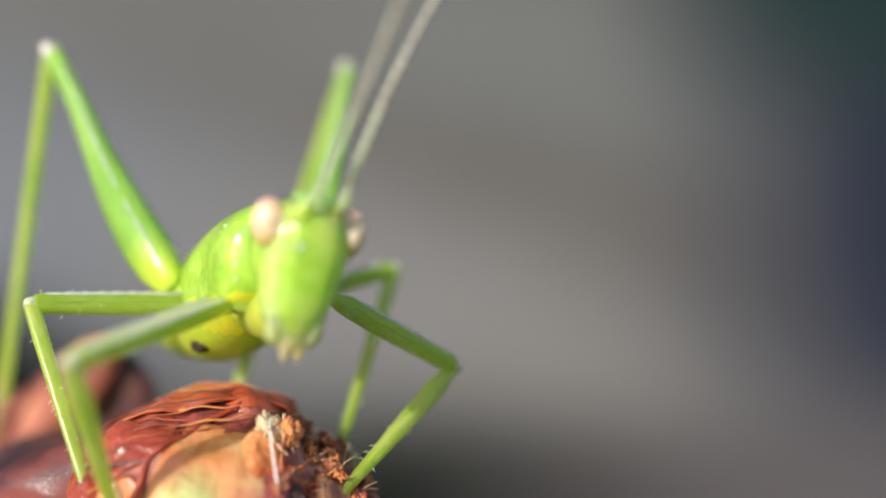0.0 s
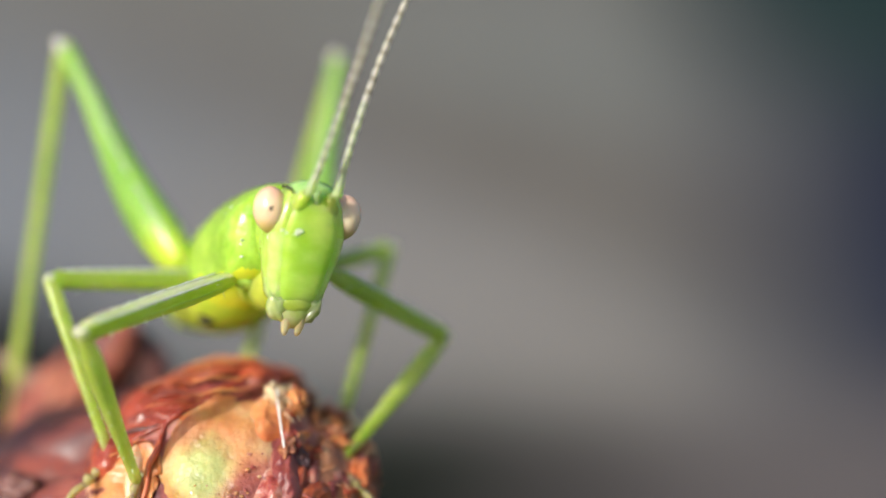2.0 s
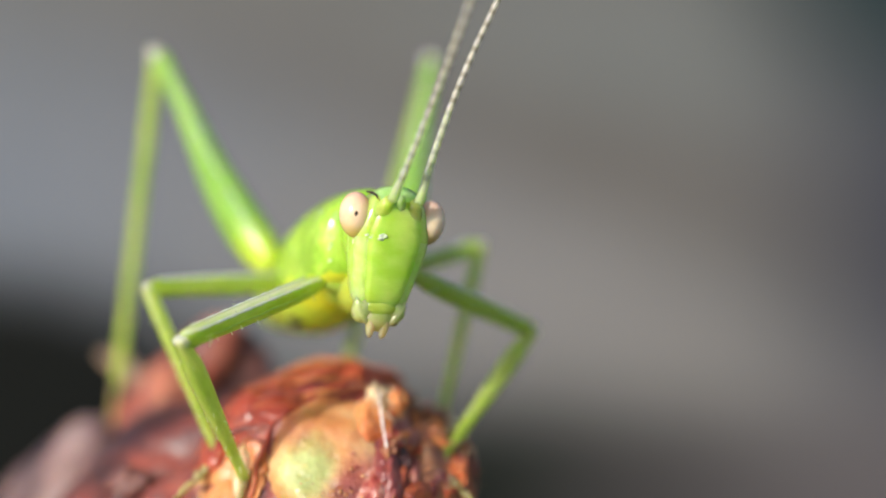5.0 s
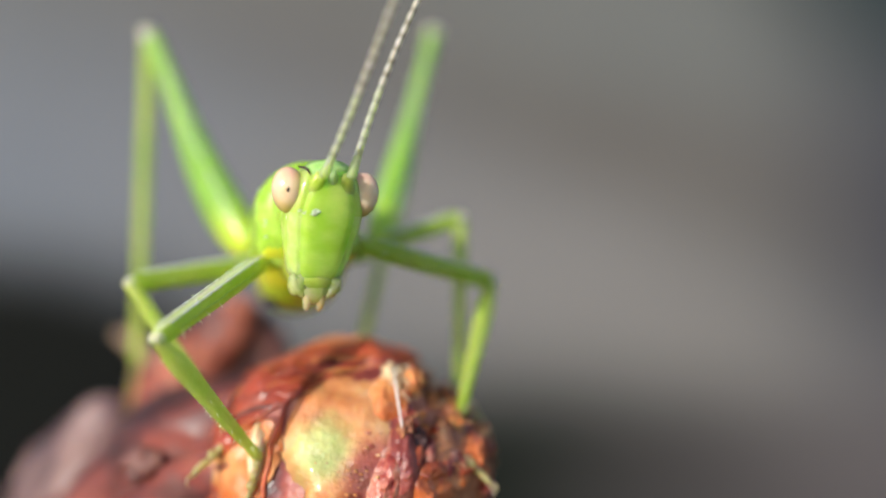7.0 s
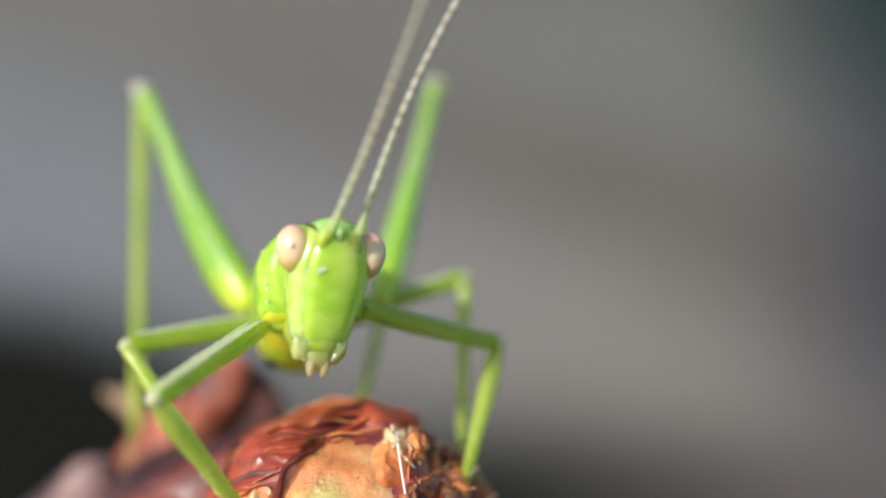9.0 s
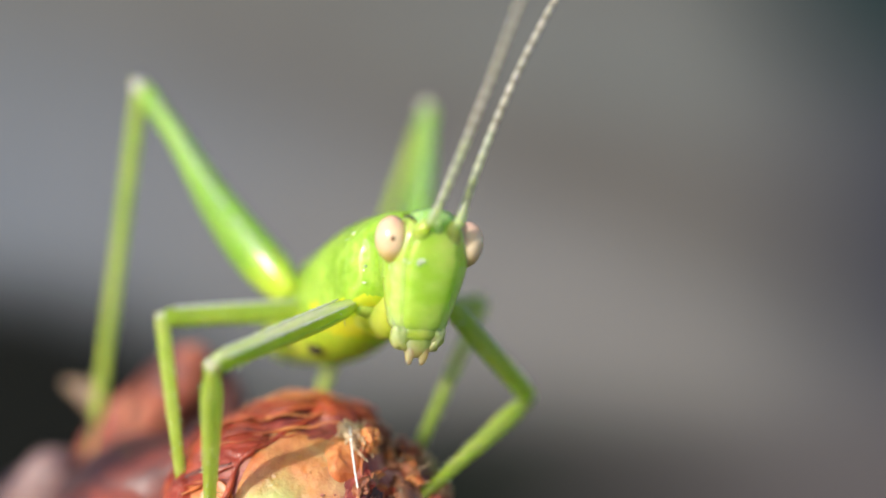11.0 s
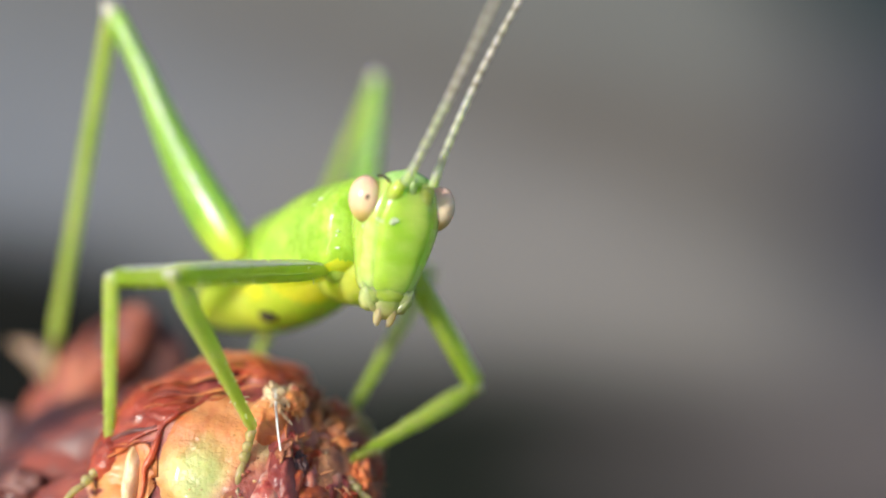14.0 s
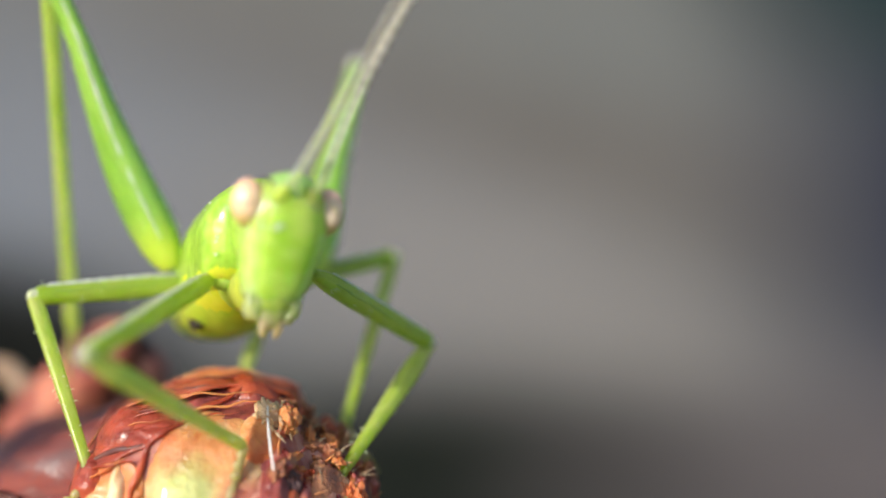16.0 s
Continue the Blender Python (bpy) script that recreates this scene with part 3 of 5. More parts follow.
        ob.location = mm(*bud_point(a, th, rnd.uniform(-0.03, 0.06)))
        ob.rotation_euler = (rnd.uniform(0, 6), rnd.uniform(0, 6), rnd.uniform(0, 6))
        ob.scale = (s, s * rnd.uniform(0.6, 1.2), s)
    # wet fleshy strands running down the torn face
    for k in range(26):
        a = rnd.uniform(0.30, 0.88)
        th = rnd.uniform(0, 46)
        drift = rnd.uniform(-0.12, 0.02)
        bm = bmesh.new()
        r = rnd.uniform(0.07, 0.16)
        tube(bm, [bud_point(a + drift * f + 0.025 * math.sin(5 * f + k), th - 34 * f, -0.045 + 0.03 * math.sin(3.14 * f) + 0.01 * math.sin(9 * f + k)) for f in (0, 0.12, 0.25, 0.37, 0.5, 0.62, 0.75, 0.88, 1.0)], [r * (0.25 + 0.9 * math.sin(3.14 * (0.08 + 0.84 * f)) + 0.12 * math.sin(11 * f + k)) for f in (0, 0.12, 0.25, 0.37, 0.5, 0.62, 0.75, 0.88, 1.0)], 12)
        add(part("strand", bm, rnd.choice((PINK, WINE, SCAB, SCALE, ORANGE)), twig))
    # raised veins and splits running along the scales
    for k in range(36):
        q = random.Random(k + 700)
        a0 = q.uniform(-0.95, -0.1)
        a1 = min(a0 + q.uniform(0.25, 0.7), 0.42)
        th = q.uniform(46, 112) if a1 > -0.35 or k % 3 else q.uniform(-40, 60)
        lean = q.uniform(-6, 10)
        n = 14
        r = q.uniform(0.012, 0.03)
        bm = bmesh.new()
        tube(bm, [bud_point(a0 + (a1 - a0) * i / n, th + lean * i / n + 1.6 * noise.noise(Vector((i * 0.35, k, 1))), 0.055 + 0.012 * noise.noise(Vector((i * 0.4, k, 5)))) for i in range(n + 1)], [r * math.sin(math.pi * (0.03 + 0.94 * i / n)) * (1 + 0.5 * noise.noise(Vector((i * 0.9, k, 9)))) + 0.003 for i in range(n + 1)], 7)
        add(part("vein", bm, (ORANGE, SCALE, ORANGE, MAROON)[k % 4], twig))
    # frayed brown fibres over the torn tip
    for k in range(64):
        q = random.Random(k + 900)
        a, th = q.uniform(0.42, 0.97), q.uniform(5, 105)
        p = bud_point(a, th, 0.01)
        d = Vector((q.uniform(-0.3, 0.5), q.uniform(-0.7, 0.0), q.uniform(-0.5, 0.45)))
        bend = Vector((q.uniform(-0.15, 0.15), q.uniform(-0.1, 0.1), q.uniform(-0.2, 0.05)))
        bm = bmesh.new()
        w = q.uniform(0.016, 0.04)
        tube(bm, [p - 0.3 * d, p + 0.1 * d, p + 0.4 * d + 0.4 * bend, p + 0.65 * d + bend], [w, w, w * 0.7, w * 0.2], 6)
        add(part("fibre", bm, (SCAB, FIBRE, SCAB, ORANGE, WINE)[k % 5], twig))
    # dark creases between the scales
    for a0, a1, t0, t1, r in ((-0.95, -0.40, 38, 44, 0.09), (-0.9, -0.50, -8, -4, 0.08), (-0.9, -0.2, 66, 74, 0.07)):
        bm = bmesh.new()
        n = 22
        tube(bm, [bud_point(a0 + (a1 - a0) * i / n, t0 + (t1 - t0) * i / n + 1.5 * math.sin(i * 0.33 + a0 * 9), 0.028 + 0.005 * math.sin(i * 0.9)) for i in range(n + 1)], [r * (math.sin(math.pi * (0.04 + 0.92 * i / n)) ** 0.6) * (0.8 + 0.12 * math.sin(0.5 * i)) for i in range(n + 1)], 8)
        add(part("crease", bm, PLUM, twig, "dark plum crease"))
    # pale fibre tuft with the long white hair
    tuft = Vector((-1.55, 27.50, -2.88))
    for k in range(26):
        bm = bmesh.new()
        d = Vector((rnd.uniform(-0.4, 0.5), rnd.uniform(-0.8, 0.1), rnd.uniform(-0.9, 0.5)))
        p = tuft + Vector((rnd.uniform(-0.28, 0.28), rnd.uniform(-0.15, 0.3), rnd.uniform(-0.45, 0.1)))
        bend = Vector((rnd.uniform(-0.2, 0.2), rnd.uniform(-0.2, 0.1), rnd.uniform(-0.25, 0.1)))
        tube(bm, [p - 0.3 * d, p, p + 0.35 * d + 0.3 * bend, p + 0.55 * d + bend], [0.04, 0.05, 0.03, 0.008], 6)
        add(part("fibre", bm, FIBRE, twig))
    for k in range(12):
        bm = bmesh.new()
        p = bud_point(rnd.uniform(0.55, 0.9), rnd.uniform(40, 90), 0.0)
        d = Vector((rnd.uniform(-0.2, 0.7), rnd.uniform(-0.6, 0.1), rnd.uniform(0.1, 0.8)))
        tube(bm, [p, p + 0.4 * d, p + 0.75 * d + Vector((0.1, 0, -0.05))], [0.02, 0.014, 0.004], 5)
        add(part("fibre", bm, FIBRE, twig))
    bm = bmesh.new()
    tube(bm, [tuft + Vector(p) for p in ((0.0, -0.05, 0.12), (0.06, -0.45, -0.25), (0.16, -0.78, -0.75), (0.27, -0.95, -1.3), (0.42, -1.0, -1.9))], [0.022, 0.024, 0.022, 0.018, 0.006], 6)
    add(part("hair", bm, HAIR, twig, "single long white plant hair"))
    # stem going back and down from the bud, with its side bump and leaf bases
    bm = bmesh.new()
    rings = []
    path = [(-3.5, 30.3, -6.2, 2.6), (-5.6, 31.6, -5.6, 2.3), (-7.2, 33.2, -6.0, 2.3), (-8.6, 35.2, -7.2, 2.3), (-9.5, 37.5, -10.5, 2.2), (-10, 39, -16, 2.2), (-10.5, 41, -60, 2.4), (-11, 43, -352, 3.0)]
    fine = []
    for i in range(len(path) - 1):
        for k in range(6):
            f = k / 6
            fine.append([path[i][c] * (1 - f) + path[i + 1][c] * f for c in range(4)])
    fine.append(list(path[-1]))
    pts = [Vector(p[:3]) for p in fine]
    for i, p in enumerate(pts):
        d = (pts[min(i + 1, len(pts) - 1)] - pts[max(i - 1, 0)]).normalized()
        a = d.cross(Vector((0, 0, 1)) if abs(d.z) < 0.8 else Vector((0, 1, 0))).normalized()
        b = d.cross(a)
        ring = []
        for k in range(28):
            w = 2 * math.pi * k / 28
            q = math.cos(w) * a + math.sin(w) * b
            r = fine[i][3] * (1 + 0.14 * noise.noise(p * 0.5 + q * 1.6) + 0.05 * noise.noise(p * 1.6 + q * 4))
            ring.append(tuple(p + r * q))
        rings.append(ring)
    loft(bm, rings)
    bmesh.ops.recalc_face_normals(bm, faces=bm.faces)
    add(part("stem", bm, PLUM, twig))

    def leaf_base(points, widths, mat, seed, label=""):
        """A thick strap-like leaf base along points, rounded at its end."""
        bm = bmesh.new()
        ps = [Vector(p) for p in points]
        many, wide = [], []
        m = 5
        for i in range(len(ps) - 1):
            for k in range(m):
                f = k / m
                many.append(ps[i].lerp(ps[i + 1], f))
                wide.append(widths[i] * (1 - f) + widths[i + 1] * f)
        many.append(ps[-1])
        wide.append(widths[-1])
        rings = []
        for i, p in enumerate(many):
            d = (many[min(i + 1, len(many) - 1)] - many[max(i - 1, 0)]).normalized()
            a = d.cross(Vector((0.3, 1, 0.2))).normalized()
            b = d.cross(a).normalized()
            ring = []
            for k in range(20):
                w = 2 * math.pi * k / 20
                q = math.cos(w) * a + 0.75 * math.sin(w) * b
                r = wide[i] * (1 + 0.16 * noise.noise(p * 0.9 + q * 1.3 + Vector((seed, 0, 0))) + 0.06 * noise.noise(p * 3 + q * 3))
                ring.append(tuple(p + r * q))
            rings.append(ring)
        loft(bm, rings)
        bmesh.ops.recalc_face_normals(bm, faces=bm.faces)
        return add(part("leaf_base", bm, mat, twig, label))

    leaf_base([(-10.8, 36.4, -7.6), (-9.4, 35.9, -5.4), (-8.15, 35.4, -3.8), (-7.1, 35.1, -2.7), (-6.5, 35.0, -2.05), (-6.15, 34.9, -1.65)], [1.15, 1.05, 0.95, 0.85, 0.70, 0.25], BARK, 1.0, "rosy leaf base with a rounded pale end")
    leaf_base([(-6.0, 36.0, -5.6), (-6.0, 35.9, -3.8), (-6.05, 35.7, -2.7), (-6.1, 35.6, -1.9)], [1.1, 1.0, 0.85, 0.25], PLUM, 2.0)
    leaf_base([(-9.4, 33.8, -9.4), (-8.3, 32.9, -7.0), (-7.1, 32.0, -5.5), (-6.3, 31.4, -4.6)], [1.1, 1.0, 0.7, 0.1], MAROON, 3.0)
    leaf_base([(-8.6, 32.4, -8.0), (-7.4, 31.4, -6.3), (-6.3, 30.6, -5.2), (-5.6, 30.1, -4.4)], [0.7, 0.65, 0.5, 0.1], MAROON, 3.4)
    leaf_base([(-12.9, 36.0, -9.8), (-11.8, 35.6, -7.3), (-10.8, 35.2, -5.8), (-10.2, 35.0, -4.9), (-9.9, 34.9, -4.5)], [1.7, 1.5, 1.15, 0.75, 0.15], LILAC, 4.0, "greyish pink withered leaf base")
    leaf_base([(-7.0, 30.0, -8.2), (-6.2, 29.0, -6.6), (-5.5, 28.4, -5.6), (-5.0, 28.1, -4.9)], [1.0, 0.95, 0.7, 0.1], SCALE, 5.0)
    leaf_base([(-10.6, 32.6, -9.2), (-8.6, 31.4, -6.9), (-6.8, 30.3, -5.35), (-5.2, 29.7, -4.35), (-3.9, 29.5, -3.75), (-3.0, 29.4, -3.4)], [1.9, 1.75, 1.5, 1.15, 0.8, 0.15], MAROON, 7.0, "long maroon scale running into the twig")
    leaf_base([(-9.4, 30.4, -9.0), (-7.8, 29.6, -7.2), (-6.4, 28.9, -6.0), (-5.3, 28.4, -5.2), (-4.6, 28.1, -4.7)], [1.3, 1.2, 1.0, 0.75, 0.1], MAROON, 7.6)
    leaf_base([(-8.9, 36.2, -4.4), (-9.3, 36.3, -3.55), (-9.9, 36.5, -3.0), (-10.6, 36.7, -2.75)], [0.42, 0.38, 0.34, 0.10], DRY, 6.0, "dry brown stipule")
    # another dark lump, painted shade where the leaf bases part
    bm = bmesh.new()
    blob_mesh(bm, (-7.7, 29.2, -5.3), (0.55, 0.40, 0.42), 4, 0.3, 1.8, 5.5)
    add(part("dark_hollow", bm, PLUM, twig, "dark lump painting the shade of a gap between the leaf bases"))
    tagged(twig, "reddish-brown twig tip with a scaly torn bud", "twig")
    return twig


make_twig()


# ---- the katydid ----
HIP = {
    ("front", "left"): (-0.92, 0.57, -0.99), ("front", "right"): (1.17, 0.41, -0.74),
    ("mid", "left"): (-0.74, 3.6, -1.17), ("mid", "right"): (0.74, 3.6, -1.17),
    ("hind", "left"): (-1.22, 3.88, -0.89), ("hind", "right"): (1.95, 3.4, -0.89),
}
FEMUR = {("front", "left"): 3.92, ("front", "right"): 3.79, ("mid", "left"): 3.51, ("mid", "right"): 3.51, ("hind", "left"): 7.38, ("hind", "right"): 7.38}
TIBIA = {"front": 4.24, "mid": 4.42, "hind": 9.1}
NECK = Vector((0, 0.9, 0))
CURVE = {"left": -0.008, "right": 0.024}


def femur_mesh(which, size, fat=1.0):
    """A femur from the hip at the origin along z, ridged, with its knee end."""
    bm = bmesh.new()
    if which == "hind":
        prof = [(0, .26), (.03, .40), (.08, .52), (.16, .59), (.26, .58), (.36, .53), (.46, .46), (.56, .385), (.66, .325), (.76, .28), (.86, .26), (.94, .275), (.98, .25), (1.0, .14)]
        flat = 0.72
    else:
        prof = [(0, .13), (.05, .19), (.10, .23), (.2, .26), (.32, .275), (.5, .27), (.7, .255), (.86, .24), (.94, .245), (.98, .21), (1.0, .11)]
        flat = 0.85
    rings = []
    for i in range(len(prof) - 1):
        for k in range(4 if i < len(prof) - 3 else 3):
            f = k / (4 if i < len(prof) - 3 else 3)
            z = prof[i][0] * (1 - f) + prof[i + 1][0] * f
            r = prof[i][1] * (1 - f) + prof[i + 1][1] * f
            sag = -0.20 * math.sin(math.pi * min(1, z / 0.75)) if which == "hind" else 0.0
            rings.append(ellipse(sag, 0, z * size, r * fat, r * flat * fat, 24, 2.2 if which == "hind" else 2.7))
    rings.append(ellipse(0, 0, size, 0.10 * fat, 0.08 * fat, 24))
    loft(bm, rings)
    bm.normal_update()
    # upward faces of front and mid femurs get the painted sheen
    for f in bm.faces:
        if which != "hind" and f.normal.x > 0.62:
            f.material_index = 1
    return bm


def keel_mesh(which, side, size):
    """The raised edge along the upper side of a femur, whitened to paint its glint."""
    bm = bmesh.new()
    flat = 0.72 if which == "hind" else 0.85
    pts, radii = [], []
    for i in range(25):
        z = 0.10 + 0.82 * i / 24
        if which == "hind":
            r = 0.58 - 0.34 * max(0.0, min(1.0, (z - 0.2) / 0.6)) ** 0.9
            sag = -0.20 * math.sin(math.pi * min(1, z / 0.75))
        else:
            r, sag = 0.244 - 0.02 * z, 0.0
        pts.append((sag + r * 0.76, side * r * flat * 0.76, z * size))
        radii.append((0.062 if which == "mid" else 0.046) * (0.75 + 0.25 * math.sin(i * 2.3)) * math.sin(math.pi * (0.08 + 0.84 * i / 24)) ** 0.5)
    tube(bm, pts, radii, 6)
    return bm


def knee_mesh(which, side, size):
    bm = bmesh.new()
    r = 0.19 if which == "hind" else 0.13
    blob_mesh(bm, (0.0, side * r * 0.55, size - 0.02), (r * 0.95, r * 0.75, r * 1.35), 3, 0.10, 2.5, side)
    return bm


def tibia_mesh(which, fat=1.0):
    """A tibia from the knee at the origin along z, swollen below the knee at the front leg, with two rows of bristles."""
    bm = bmesh.new()
    size = TIBIA[which]
    if which == "front":
        prof = [(0, .15), (.03, .19), (.08, .20), (.16, .26), (.24, .265), (.32, .25), (.5, .215), (.7, .175), (.88, .145), (.96, .155), (1.0, .11)]
    elif which == "mid":
        prof = [(0, .15), (.03, .20), (.10, .205), (.3, .195), (.5, .175), (.7, .155), (.88, .14), (.96, .15), (1.0, .11)]
    else:
        prof = [(0, .15), (.02, .22), (.06, .22), (.2, .21), (.5, .20), (.8, .185), (.96, .19), (1.0, .12)]
    rings = []
    for i in range(len(prof) - 1):
        for k in range(4):
            f = k / 4
            z = prof[i][0] * (1 - f) + prof[i + 1][0] * f
            r = prof[i][1] * (1 - f) + prof[i + 1][1] * f
            rings.append(ellipse(0, 0, z * size, r * fat, r * 0.9 * fat, 16, 2.9))
    rings.append(ellipse(0, 0, size, 0.09 * fat, 0.08 * fat, 16))
    loft(bm, rings)
    return bm


def bristles_mesh(size, radius, count, rnd):
    """Short stiff hairs standing on a limb."""
    bm = bmesh.new()
    for k in range(count):
        a = rnd.choice((0.25, 0.75, 1.25, 1.75)) * math.pi + rnd.uniform(-0.4, 0.4)
        z = size * rnd.uniform(0.06, 0.95)
        q = Vector((math.cos(a), math.sin(a), 0))
        p = q * radius * 0.85 + Vector((0, 0, z))
        length = rnd.uniform(0.04, 0.10)
        tube(bm, [p, p + q * (radius * 0.15 + 0.5 * length) + Vector((0, 0, 0.2 * length)), p + q * (radius * 0.15 + length) + Vector((0, 0, 0.6 * length))], [0.011, 0.008, 0.003], 4)
    return bm


def tarsus_mesh(seed):
    """Four pad-like foot segments and two claws, along z from the ankle."""
    bm = bmesh.new()
    z, x = 0.0, 0.0
    for k, (length, r) in enumerate(((0.30, .10), (0.24, .10), (0.22, .115), (0.55, .075))):
        rings = []
        for i in range(7):
            f = i / 6
            w = r * (0.62 + 0.5 * math.sin(math.pi * min(1, 0.15 + 0.8 * f)))
            rings.append(ellipse(x + 0.04 * math.sin(math.pi * f), 0, z + f * length, w, w * 0.9, 10))
        loft(bm, rings)
        z += length * 0.93
    for s in (-1, 1):
        tube(bm, [(x, s * 0.03, z), (x + 0.04, s * 0.09, z + 0.12), (x - 0.03, s * 0.11, z + 0.22), (x - 0.12, s * 0.10, z + 0.25)], [0.04, 0.035, 0.02, 0.004], 6)
    return bm


def body_section(y, zc, rx, rz, n=28, power=2.2, top=1.0, low=2.2):
    out = []
    for k in range(n):
        a = 2 * math.pi * k / n
        c, s = math.cos(a), math.sin(a)
        e = 2.0 / (power if s > 0 else low)
        px = math.copysign(abs(c) ** e, c)
        pz = math.copysign(abs(s) ** e, s)
        narrow = 1 - 0.22 * max(0, s) ** 2 * top
        out.append((rx * px * narrow, y, zc + rz * pz))
    return out


def smooth_sections(rows, m=4):
    out = []
    for i in range(len(rows) - 1):
        for k in range(m):
            f = k / m
            out.append([rows[i][c] * (1 - f) + rows[i + 1][c] * f for c in range(4)])
    out.append(list(rows[-1]))
    for _ in range(2):
        out = [out[0]] + [[(out[i - 1][c] + 2 * out[i][c] + out[i + 1][c]) / 4 for c in range(4)] for i in range(1, len(out) - 1)] + [out[-1]]
    return out


def face_ring(z, w, wf, f, b):
    """One level of the head: flat face plate to half-width wf, a groove, a cheek ridge, and the round back."""
    half = [(0, f), (wf * .35, f + .003), (wf * .7, f + .02), (wf * .96, f + .06), (wf * 1.03, f + .12), (wf * 1.10, f + .115), (wf + (w - wf) * .55, f + .14),
            (wf + (w - wf) * .85, f + .22), (w, f + .38), (w * 1.0, f + (b - f) * .45), (w * .97, f + (b - f) * .62), (w * .84, f + (b - f) * .80), (w * .58, b - .06), (w * .25, b)]
    ring = [(x, y, z) for x, y in half] + [(-x, y, z) for x, y in reversed(half[1:])]
    return ring


def make_head(bug):
    """Head with the face forward (-y), mouth down; its origin is the middle between eyes and mouth."""
    bm = bmesh.new()
    # z, half-width, half-width of the face plate, front, back
    secs = [(1.14, .16, .08, -.28, .20), (1.10, .36, .20, -.45, .45), (.98, .54, .32, -.58, .70), (.78, .64, .40, -.70, .86), (.52, .70, .46, -.78, .95), (.22, .78, .53, -.83, 1.0), (.02, .81, .55, -.84, 1.0),
            (-.25, .77, .52, -.835, .90), (-.52, .715, .48, -.81, .74), (-.78, .665, .44, -.78, .56), (-.98, .62, .40, -.75, .42), (-1.10, .585, .37, -.73, .34), (-1.18, .50, .31, -.69, .28), (-1.24, .38, .25, -.60, .2)]
    rows = []
    for i in range(len(secs) - 1):
        for k in range(3):
            q = k / 3
            rows.append([secs[i][n] * (1 - q) + secs[i + 1][n] * q for n in range(5)])
    rows.append(list(secs[-1]))
    for _ in range(2):
        rows = [rows[0]] + [[(rows[i - 1][n] + 2 * rows[i][n] + rows[i + 1][n]) / 4 for n in range(5)] for i in range(1, len(rows) - 1)] + [rows[-1]]
    rings = [face_ring(*r) for r in reversed(rows)]
    loft(bm, rings)
    bm.faces.ensure_lookup_table()
    for f in bm.faces:
        c = f.calc_center_median() / MM
        level = min(rows, key=lambda r: abs(r[0] - c.z))
        if abs(c.x) > level[2] * 1.04 and c.y < level[3] + .5 and c.z < .12:
            f.material_index = 1
        elif c.y > .1:
            f.material_index = 2
    bmesh.ops.recalc_face_normals(bm, faces=bm.faces)
    head = part("head", bm, [FACE, CHEEK, CUTICLE], bug)
    # crown between the eyes
    bm = bmesh.new()
    blob_mesh(bm, (0.0, -0.16, 0.93), (0.54, 0.50, 0.30), 4, 0.08, 2, 1.0)
    part("crown", bm, VERTEX, head, "darker green crown of the head")
    bm = bmesh.new()
    blob_mesh(bm, (0.0, -0.36, 0.52), (0.64, 0.385, 0.36), 4, 0.05, 2, 4.0)
    part("brow", bm, FACE, head)
    bm = bmesh.new()
    blob_mesh(bm, (0.0, -0.58, 0.84), (0.12, 0.18, 0.20), 3, 0.1, 2, 2.0)
    part("crown_tip", bm, VERTEX, head)
    for s in (-1, 1):
        bm = bmesh.new()
        blob_mesh(bm, (s * 0.79, -0.30, 0.52), (0.355, 0.41, 0.49), 4, 0.0, turn=(6, s * 8, s * 10))
        part("eye", bm, EYE, head, "smooth cream and pink compound eye")
        # shiny rim of the cheek above the mouth
        bm = bmesh.new()
        tube(bm, [(s * .62, -.38, -.86), (s * .57, -.50, -1.04), (s * .48, -.60, -1.15), (s * .36, -.64, -1.18)], [.012, .024, .026, .01], 8)
        part("cheek_rim", bm, CHEEK, head)
        # jaw and the outer and inner feelers of the mouth
        bm = bmesh.new()
        blob_mesh(bm, (s * .35, -.46, -1.28), (.24, .22, .27), 3, 0.18, 2.5, s + 4)
        part("jaw", bm, PALE_MOUTH, head)
        bm = bmesh.new()
        tube(bm, [(s * .46, -.44, -1.04), (s * .49, -.53, -1.16), (s * .44, -.575, -1.28), (s * .36, -.60, -1.40), (s * .27, -.60, -1.50), (s * .20, -.58, -1.56)], [.07, .09, .093, .085, .07, .035], 12)
        part("palp", bm, PALE_MOUTH, head, "glassy pale outer mouth feeler")
        bm = bmesh.new()
        tube(bm, [(s * .16, -.52, -1.38), (s * .16, -.59, -1.53), (s * .15, -.61, -1.64), (s * .14, -.60, -1.74), (s * .13, -.58, -1.81)], [.09, .105, .095, .075, .035], 12)
        part("palp", bm, MOUTH, head, "amber mouth feeler")
    # thin pale line down the cheek edge, a painted highlight
    for s in (-1, 1):
        bm = bmesh.new()
        pts = [(s * (.80 - .27 * (i / 15) ** 1.1 + .012 * math.sin(i * 2.1)), -.40 - .10 * i / 15, .02 - 1.08 * i / 15) for i in range(16)]
        tube(bm, pts, [.013 * (0.6 + 0.4 * math.sin(i * 1.7 + s)) + .004 for i in range(16)], 7)
        part("cheek_edge", bm, GLINT, head, "uneven edge of the cheek in a painted highlight colour")
    # pale flecks that paint the highlights below the eye and on the brow
    for k in range(15):
        q = random.Random(k + 300)
        bm = bmesh.new()
        x = -.62 + .22 * q.random() if k < 12 else -.33 + .075 * (k - 12)
        z = .10 + .14 * (x + .62) + q.gauss(0, .045 if k < 12 else .008)
        depth = -.835 + (.02 if x > -.4 else .06 if x > -.53 else .12)
        r = q.uniform(.014, .034) if k < 12 else (.095, .11, .06)[k - 12]
